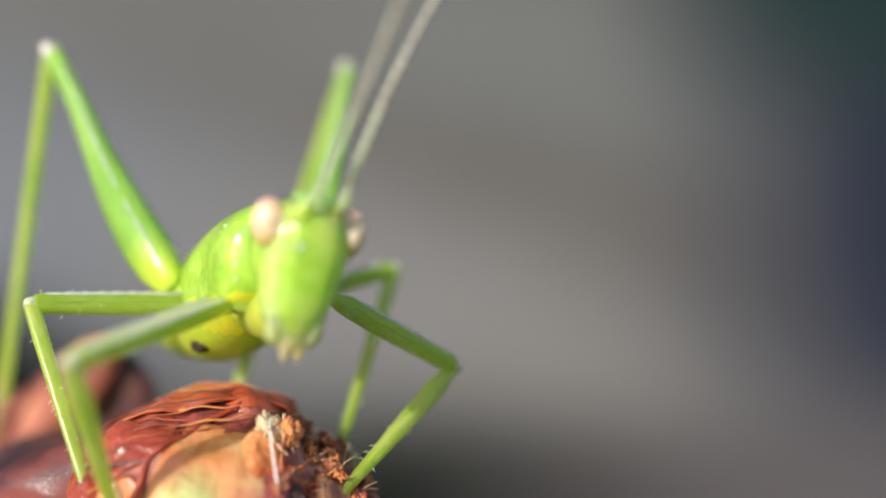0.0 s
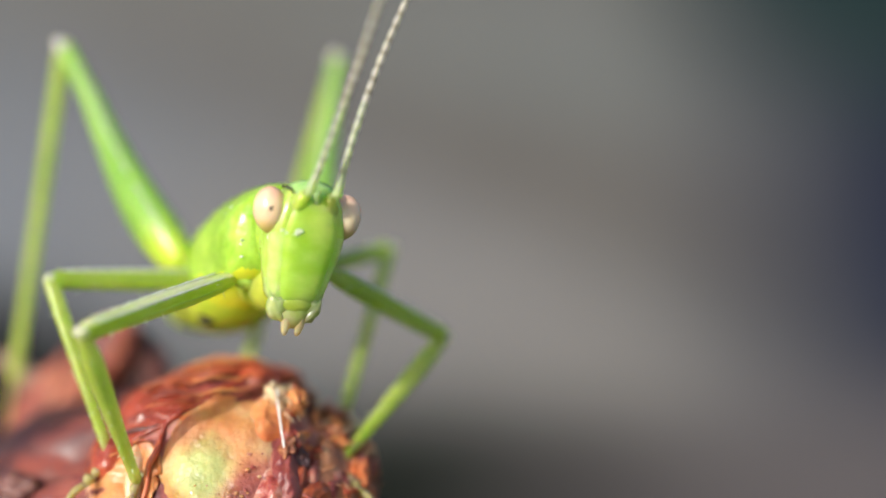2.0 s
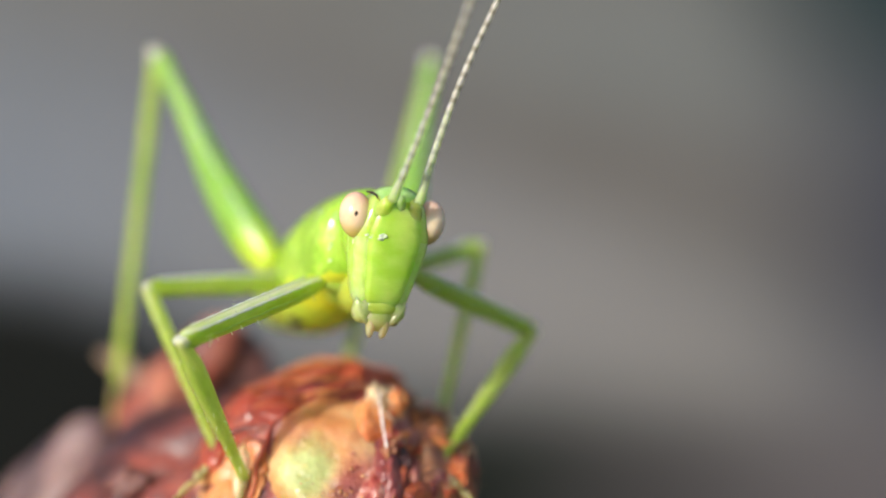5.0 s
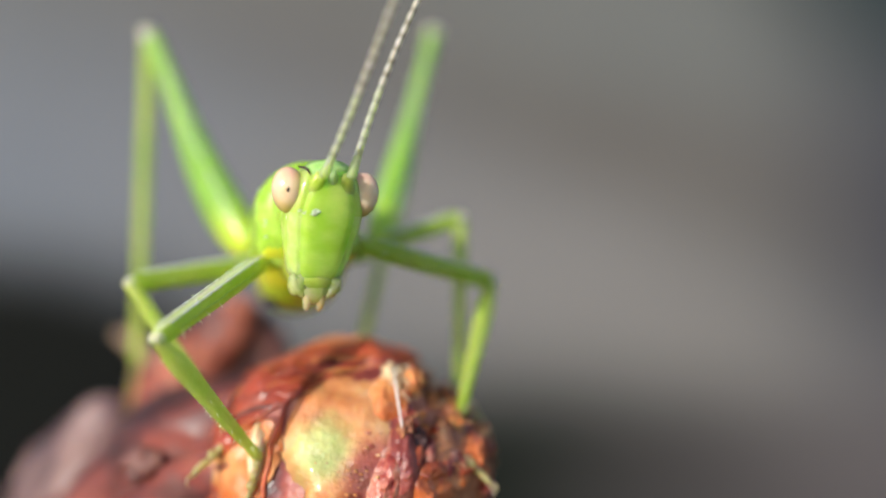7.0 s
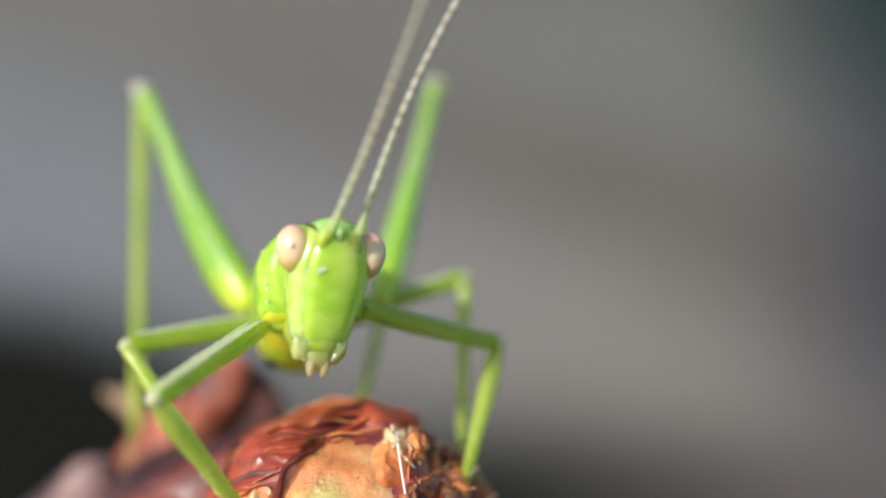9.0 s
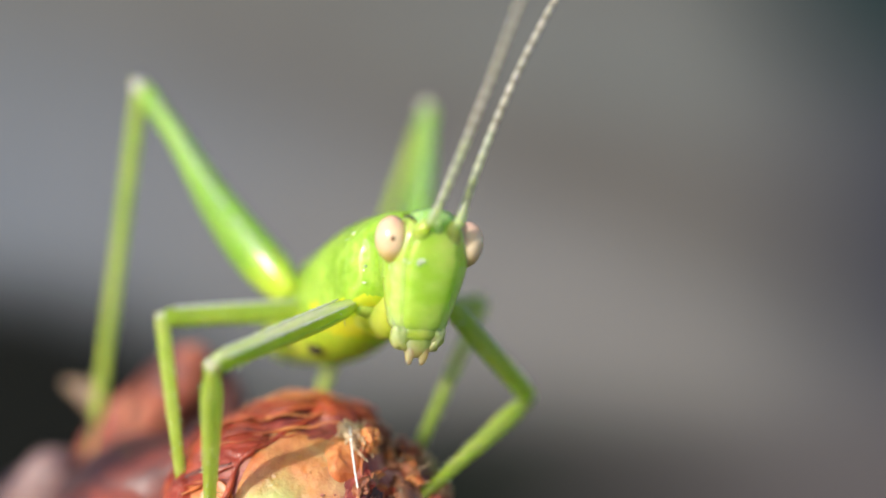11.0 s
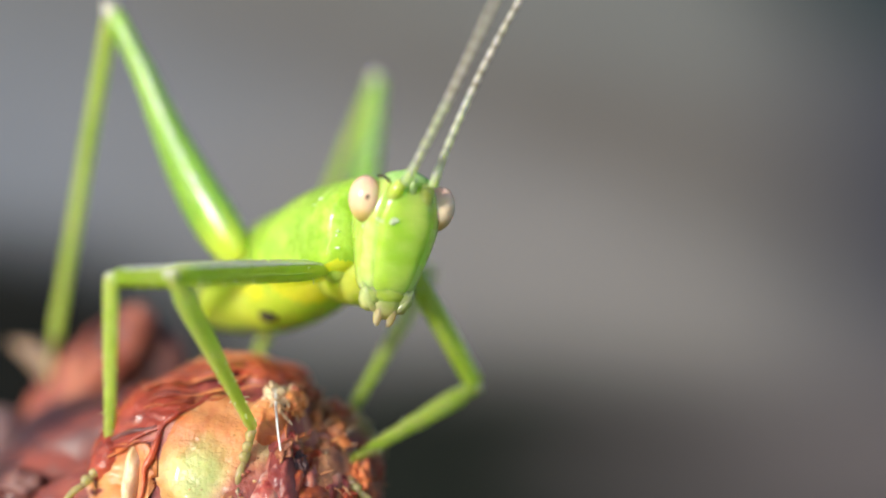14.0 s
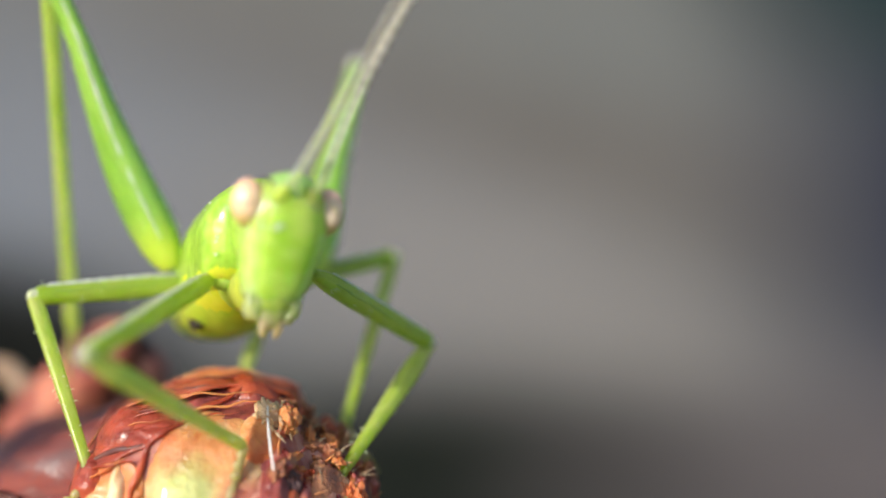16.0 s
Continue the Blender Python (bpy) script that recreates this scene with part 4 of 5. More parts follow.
        blob_mesh(bm, (x, depth + .008, z), (r * 1.4, .013, r * 0.7), 3, 0.8 if k < 12 else 0.4, 2.5, k, (q.uniform(-30, 30), q.uniform(-50, 50) if k < 12 else -12, q.uniform(-30, 30)))
        part("wet_film", bm, GLINT, head, "pale spot painted as a highlight")
    bm = bmesh.new()
    blob_mesh(bm, (-0.885, -0.672, 0.55), (0.044, 0.04, 0.066), 3, 0.25, 2)
    part("eye_spot", bm, PUPIL, head, "dark spot on the eye")
    bm = bmesh.new()
    tube(bm, [(-.66, -.24, 1.03), (-.56, -.34, 1.02), (-.50, -.42, .98), (-.44, -.50, .88)], [.02, .03, .026, .012], 8)
    part("crown_mark", bm, MARK, head, "black mark beside the eye")
    # lip plates
    bm = bmesh.new()
    blob_mesh(bm, (0, -.60, -1.22), (.36, .14, .17), 3, 0.08, 2, 3)
    part("upper_lip", bm, FACE, head)
    bm = bmesh.new()
    blob_mesh(bm, (0, -.57, -1.42), (.30, .15, .26), 3, 0.12, 2, 5)
    part("lip", bm, PALE_MOUTH, head, "pale translucent lip")
    antennae = {}
    slant = [head] + [o for o in head.children if not o.name.startswith("eye")]
    for side, s in (("left", -1), ("right", 1)):
        bm = bmesh.new()
        tube(bm, [(s * .36, -.20, .10), (s * .37, -.36, .30), (s * .365, -.52, .47), (s * .345, -.67, .63), (s * .315, -.82, .79), (s * .29, -.93, .92)], [.16, .21, .215, .185, .15, .108], 18)
        part("antenna_base", bm, FACE, head)
        slant.append(head.children[-1])
        # flagellum of many ringed segments, bending to one side
        bm = bmesh.new()
        pts, radii, slots = [], [], []
        z, x, i = 0.0, 0.0, 0
        curve = CURVE[side]
        length = 0.15
        while z < 10.5:
            pale = i % 2 == 0
            r = max(0.024, 0.078 - 0.0055 * z) * (1.08 if pale else 0.97)
            if z < 0.45:
                r, pale = 0.112 - 0.075 * z, True
            step = length * (1.1 if pale else 0.75)
            for f in (0.0, 0.5):
                pts.append((curve * (z + f * step) ** 2, 0, z + f * step))
                radii.append(r * (1.0 if f else 0.94))
                slots.append((0 if pale else 3) if z < 1.9 else (1 if pale else 2))
            z += step
            i += 1
        tube(bm, pts, radii, 8, slots[:-1])
        ant = part("antenna", bm, [ANT_BASE, ANT_PALE, ANT_DARK, ANT_LOW], head, "thread-like antenna ringed pale and dark")
        antennae[side] = ant
    # the whole face slopes back from the brow to the mouth
    for o in slant:
        for v in o.data.vertices:
            v.co.y += 0.05 * MM - 0.28 * v.co.z
            if v.co.z < 0:
                v.co.z *= 1.13
        o.data.update()
    return head, antennae


def make_katydid():
    bug = new("katydid")
    rnd = random.Random(7)
    head, antennae = make_head(bug)
    # neck and pronotum
    def shell(name, rows, mat, label="", low=2.2):
        bm = bmesh.new()
        loft(bm, [body_section(y, z, rx, rz, low=low) for y, z, rx, rz in smooth_sections(rows)])
        return part(name, bm, mat, bug, label)

    shell("neck", [(-.35, .0, .45, .6), (.0, .08, .70, .80), (.4, .06, .76, .86), (.9, -.05, .80, .90), (1.3, -.1, .8, .9)], CUTICLE)
    shield = shell("pronotum", [(.06, .14, .78, .80), (.14, .12, .92, .94), (.28, .08, 1.10, 1.06), (.6, .02, 1.19, 1.14), (.9, -.02, 1.20, 1.15), (1.7, -.14, 1.19, 1.21), (2.5, -.30, 1.20, 1.20), (3.2, -.46, 1.18, 1.07), (3.55, -.55, 1.10, .95)], [CUTICLE, BELLY], "smooth green saddle-shaped shield behind the head, edged yellow below", 6.0)
    for f in shield.data.polygons:
        edge = -.80 - .24 * min(1.0, f.center.y / MM / 1.4) + .07 * math.sin(f.center.y / MM * 9)
        if f.center.z < edge * MM and f.center.y < 2.6 * MM:
            f.material_index = 1
    shell("breast", [(-.12, -.78, .34, .40), (.1, -.90, .50, .56), (.45, -1.02, .62, .66), (.9, -1.05, .66, .66), (1.4, -1.0, .70, .58), (2.0, -.95, .7, .55)], OLIVE)
    thorax = shell("thorax", [(.8, -.7, .6, .5), (1.3, -.85, .86, .66), (2.0, -1.0, 1.0, .84), (2.8, -1.15, 1.10, 1.0), (3.6, -1.28, 1.10, 1.11), (4.5, -1.40, 1.02, 1.13), (5.3, -1.46, .8, .9)], [BELLY, OLIVE], "yellow side and olive underside of the thorax")
    for f in thorax.data.polygons:
        if f.center.z < (-1.60 - 0.12 * math.sin(f.center.y / MM * 4.0)) * MM:
            f.material_index = 1
    # abdomen: overlapping segments
    spine = [(3.2, -.62, 1.10, 1.20), (3.9, -.80, 1.10, 1.25), (4.6, -1.08, 1.06, 1.32), (5.3, -1.30, .98, 1.22), (6.0, -1.52, .88, 1.03), (6.6, -1.72, .76, .82), (7.2, -1.90, .60, .62), (7.6, -2.02, .42, .42), (7.9, -2.10, .22, .22)]
    for i in range(len(spine) - 1):
        y0, z0, x0, r0 = spine[i]
        y1, z1, x1, r1 = spine[i + 1]
        bm = bmesh.new()
        over = 0.14
        loft(bm, [body_section(y, z, rx, rz) for y, z, rx, rz in smooth_sections([(y0 - .05, z0, x0 * .94, r0 * .94), (y0, z0, x0, r0), ((y0 + y1) / 2, (z0 + z1) / 2, (x0 + x1) / 2 + .03, (r0 + r1) / 2 + .03), (y1 + over, z1, x1 + .02, r1 + .02), (y1 + over + .03, z1, x1 * .9, r1 * .9)], 3)])
        part("abdomen_segment", bm, CUTICLE if i < 1 else OLIVE, bug)
    bm = bmesh.new()
    tube(bm, [(0, 7.7, -2.02), (0, 8.0, -2.10), (0, 8.25, -2.05)], [.22, .15, .05], 10)
    part("abdomen_tip", bm, OLIVE, bug)
    bm = bmesh.new()
    blob_mesh(bm, (-.66, 3.3, -2.06), (.20, .30, .17), 3, 0.4, 2.5, 3)
    part("belly_mark", bm, MARK, bug, "dark mark on the belly")
    # small bumps near the collar, near-white to paint its glints
    for s in (-1, 1):
        for k in range(30):
            y = .16 + .035 * k + rnd.uniform(-.08, .08)
            z = rnd.uniform(-.7, .55)
            x = 1.10 * (1 - .20 * max(0.0, z) ** 2 - .05 * (1.1 - min(1.1, y))) - (.12 if y < .4 else .02)
            bm = bmesh.new()
            blob_mesh(bm, (s * (x + .02), y, z), (.04, rnd.uniform(.03, .10), rnd.uniform(.025, .06)), 2, 0.6, 2, k)
            part("tubercle", bm, GLINT, bug)
    legs = {}
    for which in ("front", "mid", "hind"):
        for side, s in (("left", -1), ("right", 1)):
            bm = bmesh.new()
            h = HIP[which, side]
            r = 0.25 if which != "hind" else 0.34
            tube(bm, [(h[0] * 0.30, h[1] + .15, h[2] + .10), (h[0] * .60, h[1] + .08, h[2] + .04), (h[0] * .85, h[1] + .02, h[2]), (h[0] * .97, h[1], h[2])], [r * 1.6, r * 1.3, r * .95, r * .6], 14)
            part("coxa", bm, CUTICLE, bug)
            long = FEMUR[which, side]
            femur = part("femur", femur_mesh(which, long, 1.0 if which == "hind" else 0.87), HINDLEG if which == "hind" else [LEG, LEG_SHEEN], bug)
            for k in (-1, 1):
                part("keel", keel_mesh(which, k, long), KEEL, femur, "raised edge of the limb, whitened to paint a sun glint")
            if which != "hind":
                for k in (-1, 1):
                    bm = bmesh.new()
                    n = 16
                    tube(bm, [(-.02 + .012 * math.sin(i * 1.3), k * (.211 - .018 * i / n), long * (.14 + .74 * i / n)) for i in range(n + 1)], [.024 * math.sin(math.pi * (.06 + .88 * i / n)) ** .5 for i in range(n + 1)], 6)
                    part("groove", bm, GROOVE, femur, "olive line along the limb")
            if which == "hind":
                for k in (-1, 1):
                    bm = bmesh.new()
                    for i in range(22):
                        z = .14 + .020 * i
                        r = .58 - .34 * max(0.0, (z - .2) / .6) ** .9
                        for x, d in ((-.44, .00), (-.20, .012)):
                            blob_mesh(bm, (-.20 * math.sin(math.pi * z / .75) + r * x, k * r * .70 * math.sqrt(1 - x * x), long * (z + d)), (.042, .016, .020), 1)
                    part("chevrons", bm, GROOVE, femur, "row of small dark chevrons")
            for k in (-1, 1):
                part("knee_lobe", knee_mesh(which, k, long), HINDKNEE if which == "hind" else KNEE, femur, "pale shiny knee lobe")
            part("bristles", bristles_mesh(long, 0.25 if which != "hind" else 0.3, 26, rnd), BRISTLE, femur)
            tibia = part("tibia", tibia_mesh(which, 0.80 if which == "front" else 0.84), SHIN, bug)
            part("bristles", bristles_mesh(TIBIA[which], 0.16, 44, rnd), BRISTLE, tibia)
            tarsus = part("tarsus", tarsus_mesh(s), TARSUS, tibia, "jointed foot with two claws")
            legs[which, side] = (femur, tibia, tarsus)
    tagged(bug, "bright green young katydid with cream eyes standing on the bud", "katydid")
    return bug, head, antennae, legs


bug, head, antennae, legs = make_katydid()


# ---- what moves ----
def glide(rows, t):
    """The values of rows (time first) at t: a smooth curve that does not overshoot."""
    ts = [r[0] for r in rows]
    if t <= ts[0]:
        return list(rows[0][1:])
    if t >= ts[-1]:
        return list(rows[-1][1:])
    i = max(k for k in range(len(ts)) if ts[k] <= t)
    h = ts[i + 1] - ts[i]
    f = (t - ts[i]) / h
    out = []
    for c in range(1, len(rows[0])):
        def slope(k):
            if k == 0 or k == len(ts) - 1:
                return 0.0
            a = (rows[k][c] - rows[k - 1][c]) / (ts[k] - ts[k - 1])
            b = (rows[k + 1][c] - rows[k][c]) / (ts[k + 1] - ts[k])
            return 0.0 if a * b <= 0 else 2 * a * b / (a + b)
        p0, p1, m0, m1 = rows[i][c], rows[i + 1][c], slope(i) * h, slope(i + 1) * h
        out.append((2 * f ** 3 - 3 * f * f + 1) * p0 + (f ** 3 - 2 * f * f + f) * m0 + (3 * f * f - 2 * f ** 3) * p1 + (f ** 3 - f * f) * m1)
    return out


def turned(yaw, pitch, roll):
    return Matrix.Rotation(radians(yaw), 4, "Z") @ Matrix.Rotation(radians(pitch), 4, "X") @ Matrix.Rotation(radians(roll), 4, "Y")


def aim(base, tip, side):
    """A pose at base whose z points to tip and whose y leans to side."""
    z = (tip - base).normalized()
    x = side.cross(z).normalized()
    y = z.cross(x)
    m = Matrix((x, y, z)).transposed().to_4x4()
    m.translation = base
    return m


BEATS = [round(0.25 * k, 2) for k in range(65)]


def in_metres(m):
    m = m.copy()
    m.translation = m.translation * MM
    return m


def body_at(rows, t):
    v = glide(rows, t)
    return Matrix.Translation(Vector(v[:3])) @ turned(*v[3:6])


def walk_leg(which, side, body_rows, knee_rows, ankle_rows, toes):
    """Keys one leg: the foot holds its place, the knee follows its rows, the limbs keep their lengths."""
    femur, tibia, tarsus = legs[which, side]
    hip = Vector(HIP[which, side])
    lf, lt = FEMUR[which, side], TIBIA[which]
    rows_f, rows_t, rows_s = [], [], []
    for t in BEATS:
        inv = body_at(body_rows, t).inverted()
        knee = inv @ Vector(glide(knee_rows, t))
        ankle = inv @ Vector(glide(ankle_rows, t))
        axis = ankle - hip
        d = min(axis.length, (lf + lt) * 0.998)
        axis.normalize()
        along = (lf * lf - lt * lt + d * d) / (2 * d)
        out = math.sqrt(max(lf * lf - along * along, 0.0001))
        bend = knee - hip
        bend = (bend - bend.dot(axis) * axis).normalized()
        knee = hip + along * axis + out * bend
        flat = axis.cross(bend).normalized()
        f = aim(hip, knee, flat)
        g = aim(knee, hip + d * axis, flat)
        toe = inv @ (Vector(glide(ankle_rows, t)) + Vector(toes))
        w = aim(hip + d * axis, toe, flat)
        rows_f.append((t, in_metres(f)))
        rows_t.append((t, in_metres(g)))
        rows_s.append((t, in_metres(g.inverted() @ w)))
    walk(femur, rows_f)
    walk(tibia, rows_t)
    walk(tarsus, rows_s)


def walk_antenna(side, body_rows, head_rows, tip_rows):
    """Keys an antenna so that it points at the places in tip_rows."""
    s = -1 if side == "left" else 1
    rows = []
    for t in BEATS:
        h = body_at(body_rows, t) @ turned(*glide(head_rows, t)) @ Matrix.Translation(-NECK)
        base = Vector((s * .29, -1.16, .90))
        tip = h.inverted() @ Vector(glide(tip_rows, t))
        reach = (tip - base).length
        m = aim(base, tip, Vector((0, 1, 0)))
        lean = math.atan2(CURVE[side] * reach * reach, reach)
        m = m @ Matrix.Rotation(-lean, 4, "Y")
        rows.append((t, in_metres(m)))
    walk(antennae[side], rows)


def motions():
    # seconds, place in mm, then yaw, pitch and roll in degrees
    body = [
        (0, -1.19, 26.85, 0.55, 22.83, 1.29, 4.26),
        (0.5, -1.28, 26.81, 0.52, 23.01, 2.29, 4),
        (1, -1.24, 26.79, 0.52, 23.45, 2.42, 4.69),
        (1.5, -1.21, 26.85, 0.57, 23.54, 1.44, 4.15),
        (2, -1.28, 26.77, 0.61, 23.77, 1.66, 3.82),
        (2.5, -1.26, 26.77, 0.58, 24.29, 1.54, 3.8),
        (3, -1.23, 26.8, 0.57, 24.5, 1.28, 3.62),
        (3.5, -1.21, 26.81, 0.61, 26.04, 0.81, 4.95),
        (6, -2.15, 26.68, 0.63, 19.55, 2.52, 3.19),
        (6.5, -2.86, 26.74, 0.64, 14.84, 1.02, 1.01),
        (7, -3.39, 26.88, 0.74, 12.48, -0.13, -1.4),
        (7.5, -3.4, 26.94, 0.72, 11.29, 0.44, 0.37),
        (8, -3.4, 27.03, 0.66, 11.06, 1, 0.18),
        (8.5, -3.3, 26.95, 0.61, 12.04, 1.48, -0.75),
        (9, -3.33, 26.98, 0.59, 11.63, 1.66, -0.01),
        (11.5, 0.4, 27.14, 0.81, 30.84, -0.63, 6.99),
        (12, 0.69, 27.05, 0.8, 34.52, 0.39, 5.96),
        (12.5, 0.76, 27.2, 0.71, 34.54, 1.15, 8.87),
        (13, 0.81, 27.13, 0.64, 35.05, 0.71, 6.4),
        (13.5, 0.72, 27.43, 0.76, 38.43, -0.73, 5.76),
        (14, 0.71, 27.47, 0.74, 37.79, -1.23, 6.67),
        (14.5, 0.6, 27.45, 0.73, 35.47, -0.02, 8.22),
        (15, 0.5, 27.41, 0.75, 34.62, 1.24, 7.43),
        (15.5, -0.13, 27.14, 0.77, 28.18, 0.43, 7.71),
        (16, -1.53, 27.04, 0.83, 19.62, -0.62, 5.08),
    ]
    nod = [
        (0, -0.86, -1.88, 2.61),
        (0.5, -1.23, -0.06, 1.92),
        (1, -3.58, 0.25, 1.24),
        (1.5, -3.43, 1.33, 2.17),
        (2, -2.52, 2.1, 1.27),
        (2.5, -4.43, 2.76, 1.03),
        (3, -4.97, 3.46, 1.51),
        (3.5, -8.11, 2.95, 0.77),
        (6, 0.92, 1.18, 2.53),
        (6.5, 6.31, 2.88, 3.51),
        (7, 9.34, 6.09, 4.7),
        (7.5, 11.56, 4.46, 2.71),
        (8, 14.85, 1.7, 4.26),
        (8.5, 10.25, 0.43, 6.13),
        (9, 11.01, -1.33, 5.54),
        (11.5, -10.85, 5.65, -3.16),
        (12, -12.51, 2.99, -1.74),
        (12.5, -12.97, 2.3, -2.25),
        (13, -14.68, 2.02, 1.88),
        (13.5, -14.03, 3.2, 1.83),
        (14, -15.24, 2.96, 1.57),
        (14.5, -11.98, 2.65, -1),
        (15, -12.31, 1.54, -0.88),
        (15.5, -5.45, 0.22, 0.89),
        (16, 4.98, 1.44, 1.67),
    ]
    walk(bug, [(t, in_metres(body_at(body, t))) for t in BEATS])
    walk(head, [(t, in_metres(turned(*glide(nod, t)) @ Matrix.Translation(-NECK))) for t in BEATS])
    walk_leg("front", "left", body, [
        (0, -4.81, 24.12, -1.34),
        (0.5, -4.9, 24.09, -1.39),
        (1, -5.01, 24.14, -1.37),
        (1.5, -4.92, 24.19, -1.27),
        (2, -5.09, 24.19, -1.35),
        (2.5, -5.05, 24.16, -1.35),
        (3, -4.98, 24.14, -1.34),
        (3.5, -5.1, 24.21, -1.34),
        (6, -5.52, 24, -1.57),
        (6.5, -5.83, 23.96, -1.76),
        (7, -6.02, 24.04, -1.72),
        (7.5, -6.02, 24.09, -1.69),
        (8, -5.94, 24.12, -1.62),
        (8.5, -5.99, 24.09, -1.69),
        (9, -5.98, 24.1, -1.67),
        (11.5, -3.53, 24.56, -1.06),
        (12, -3.37, 24.31, -0.26),
        (12.5, -3.12, 24.27, -0.13),
        (13, -3.1, 24.23, -0.21),
        (13.5, -3.2, 24.5, -0.03),
        (14, -3.07, 24.4, -0.05),
        (14.5, -3.03, 24.28, -0.1),
        (15, -3.16, 24.28, -0.16),
        (15.5, -3.61, 23.99, -0.7),
        (16, -4.33, 23.91, -1.51),
    ], [(0, -4.46, 26.71, -4.67), (11.6, -4.46, 26.71, -4.67), (12.0, -3.62, 26.31, -3.97), (12.4, -1.91, 26.66, -3.47), (16, -1.91, 26.66, -3.47)], (-0.25, -0.3, -1.0))
    walk_leg("front", "right", body, [
        (0, 2.42, 29.72, -1.89),
        (0.5, 2.28, 29.82, -1.82),
        (1, 2.38, 29.71, -1.83),
        (1.5, 2.3, 29.84, -1.87),
        (2, 2.31, 29.71, -1.77),
        (2.5, 2.32, 29.72, -1.79),
        (3, 2.27, 29.84, -1.83),
        (3.5, 2.36, 29.71, -1.82),
        (6, 1.65, 29.67, -1.26),
        (6.5, 1.17, 29.57, -0.98),
        (7, 0.66, 29.7, -0.88),
        (7.5, 0.69, 29.69, -0.88),
        (8, 0.55, 29.95, -1),
        (8.5, 0.73, 29.82, -0.96),
        (9, 0.72, 29.82, -0.96),
        (11.5, 2.79, 30.13, -2.75),
        (12, 2.92, 30.02, -2.85),
        (12.5, 2.82, 30.25, -2.99),
        (13, 2.97, 30.1, -3.06),
        (13.5, 2.74, 30.37, -3.03),
        (14, 2.85, 30.27, -3.08),
        (14.5, 2.68, 30.44, -3.01),
        (15, 2.69, 30.37, -2.94),
        (15.5, 2.49, 30.28, -2.5),
        (16, 1.85, 30.12, -1.7),
    ], [(0, -0.25, 27.78, -4.55), (16, -0.25, 27.78, -4.55)], (0.75, -0.35, -0.7))
    walk_leg("mid", "left", body, [
        (0, -6.7, 28.84, -0.43),
        (0.5, -6.76, 28.66, -0.38),
        (1, -6.75, 28.61, -0.37),
        (1.5, -6.71, 28.61, -0.35),
        (2, -6.76, 28.54, -0.35),
        (2.5, -6.76, 28.47, -0.33),
        (3, -6.75, 28.53, -0.36),
        (3.5, -6.83, 28.42, -0.34),
        (6, -7.39, 28.46, -0.63),
        (6.5, -7.59, 28.34, -0.73),
        (7, -7.8, 28.31, -0.86),
        (7.5, -7.75, 28.38, -0.84),
        (8, -7.76, 28.54, -0.92),
        (8.5, -7.8, 28.59, -0.96),
        (9, -7.79, 28.57, -0.93),
        (11.5, -5.77, 29.46, -0.48),
        (12, -5.6, 29.47, -0.45),
        (12.5, -5.55, 29.45, -0.41),
        (13, -5.51, 29.53, -0.47),
        (13.5, -5.72, 29.51, -0.49),
        (14, -5.7, 29.46, -0.45),
        (14.5, -5.75, 29.58, -0.54),
        (15, -5.76, 29.61, -0.53),
        (15.5, -6.03, 29.47, -0.49),
        (16, -6.77, 29, -0.51),
    ], [(0, -5.15, 27.36, -4.3), (16, -5.15, 27.36, -4.3)], (-0.8, -0.4, -0.75))
    walk_leg("mid", "right", body, [
        (0, 1.13, 31.74, 0.33),
        (0.5, 1.02, 31.74, 0.36),
        (1, 1.06, 31.59, 0.39),
        (1.5, 1.07, 31.73, 0.35),
        (2, 1.02, 31.59, 0.4),
        (2.5, 1.08, 31.31, 0.45),
        (3, 1.06, 31.45, 0.42),
        (3.5, 1.05, 31.02, 0.5),
        (6, 0.55, 31.03, 0.61),
        (6.5, 0.22, 30.6, 0.68),
        (7, -0.1, 30.88, 0.68),
        (7.5, -0.08, 31.02, 0.67),
        (8, -0.08, 31.31, 0.63),
        (8.5, -0.04, 31.31, 0.63),
        (9, -0.06, 31.31, 0.63),
        (11.5, 1.71, 32.84, -0.45),
        (12, 1.73, 32.75, -0.41),
        (12.5, 1.86, 32.74, -0.47),
        (13, 1.87, 32.75, -0.49),
        (13.5, 1.69, 32.85, -0.45),
        (14, 1.73, 32.85, -0.48),
        (14.5, 1.63, 33, -0.53),
        (15, 1.69, 32.87, -0.47),
        (15.5, 1.56, 32.57, -0.2),
        (16, 1, 32.03, 0.27),
    ], [(0, -0.15, 30.51, -3.72), (16, -0.15, 30.51, -3.72)], (0.5, 0.4, -0.8))
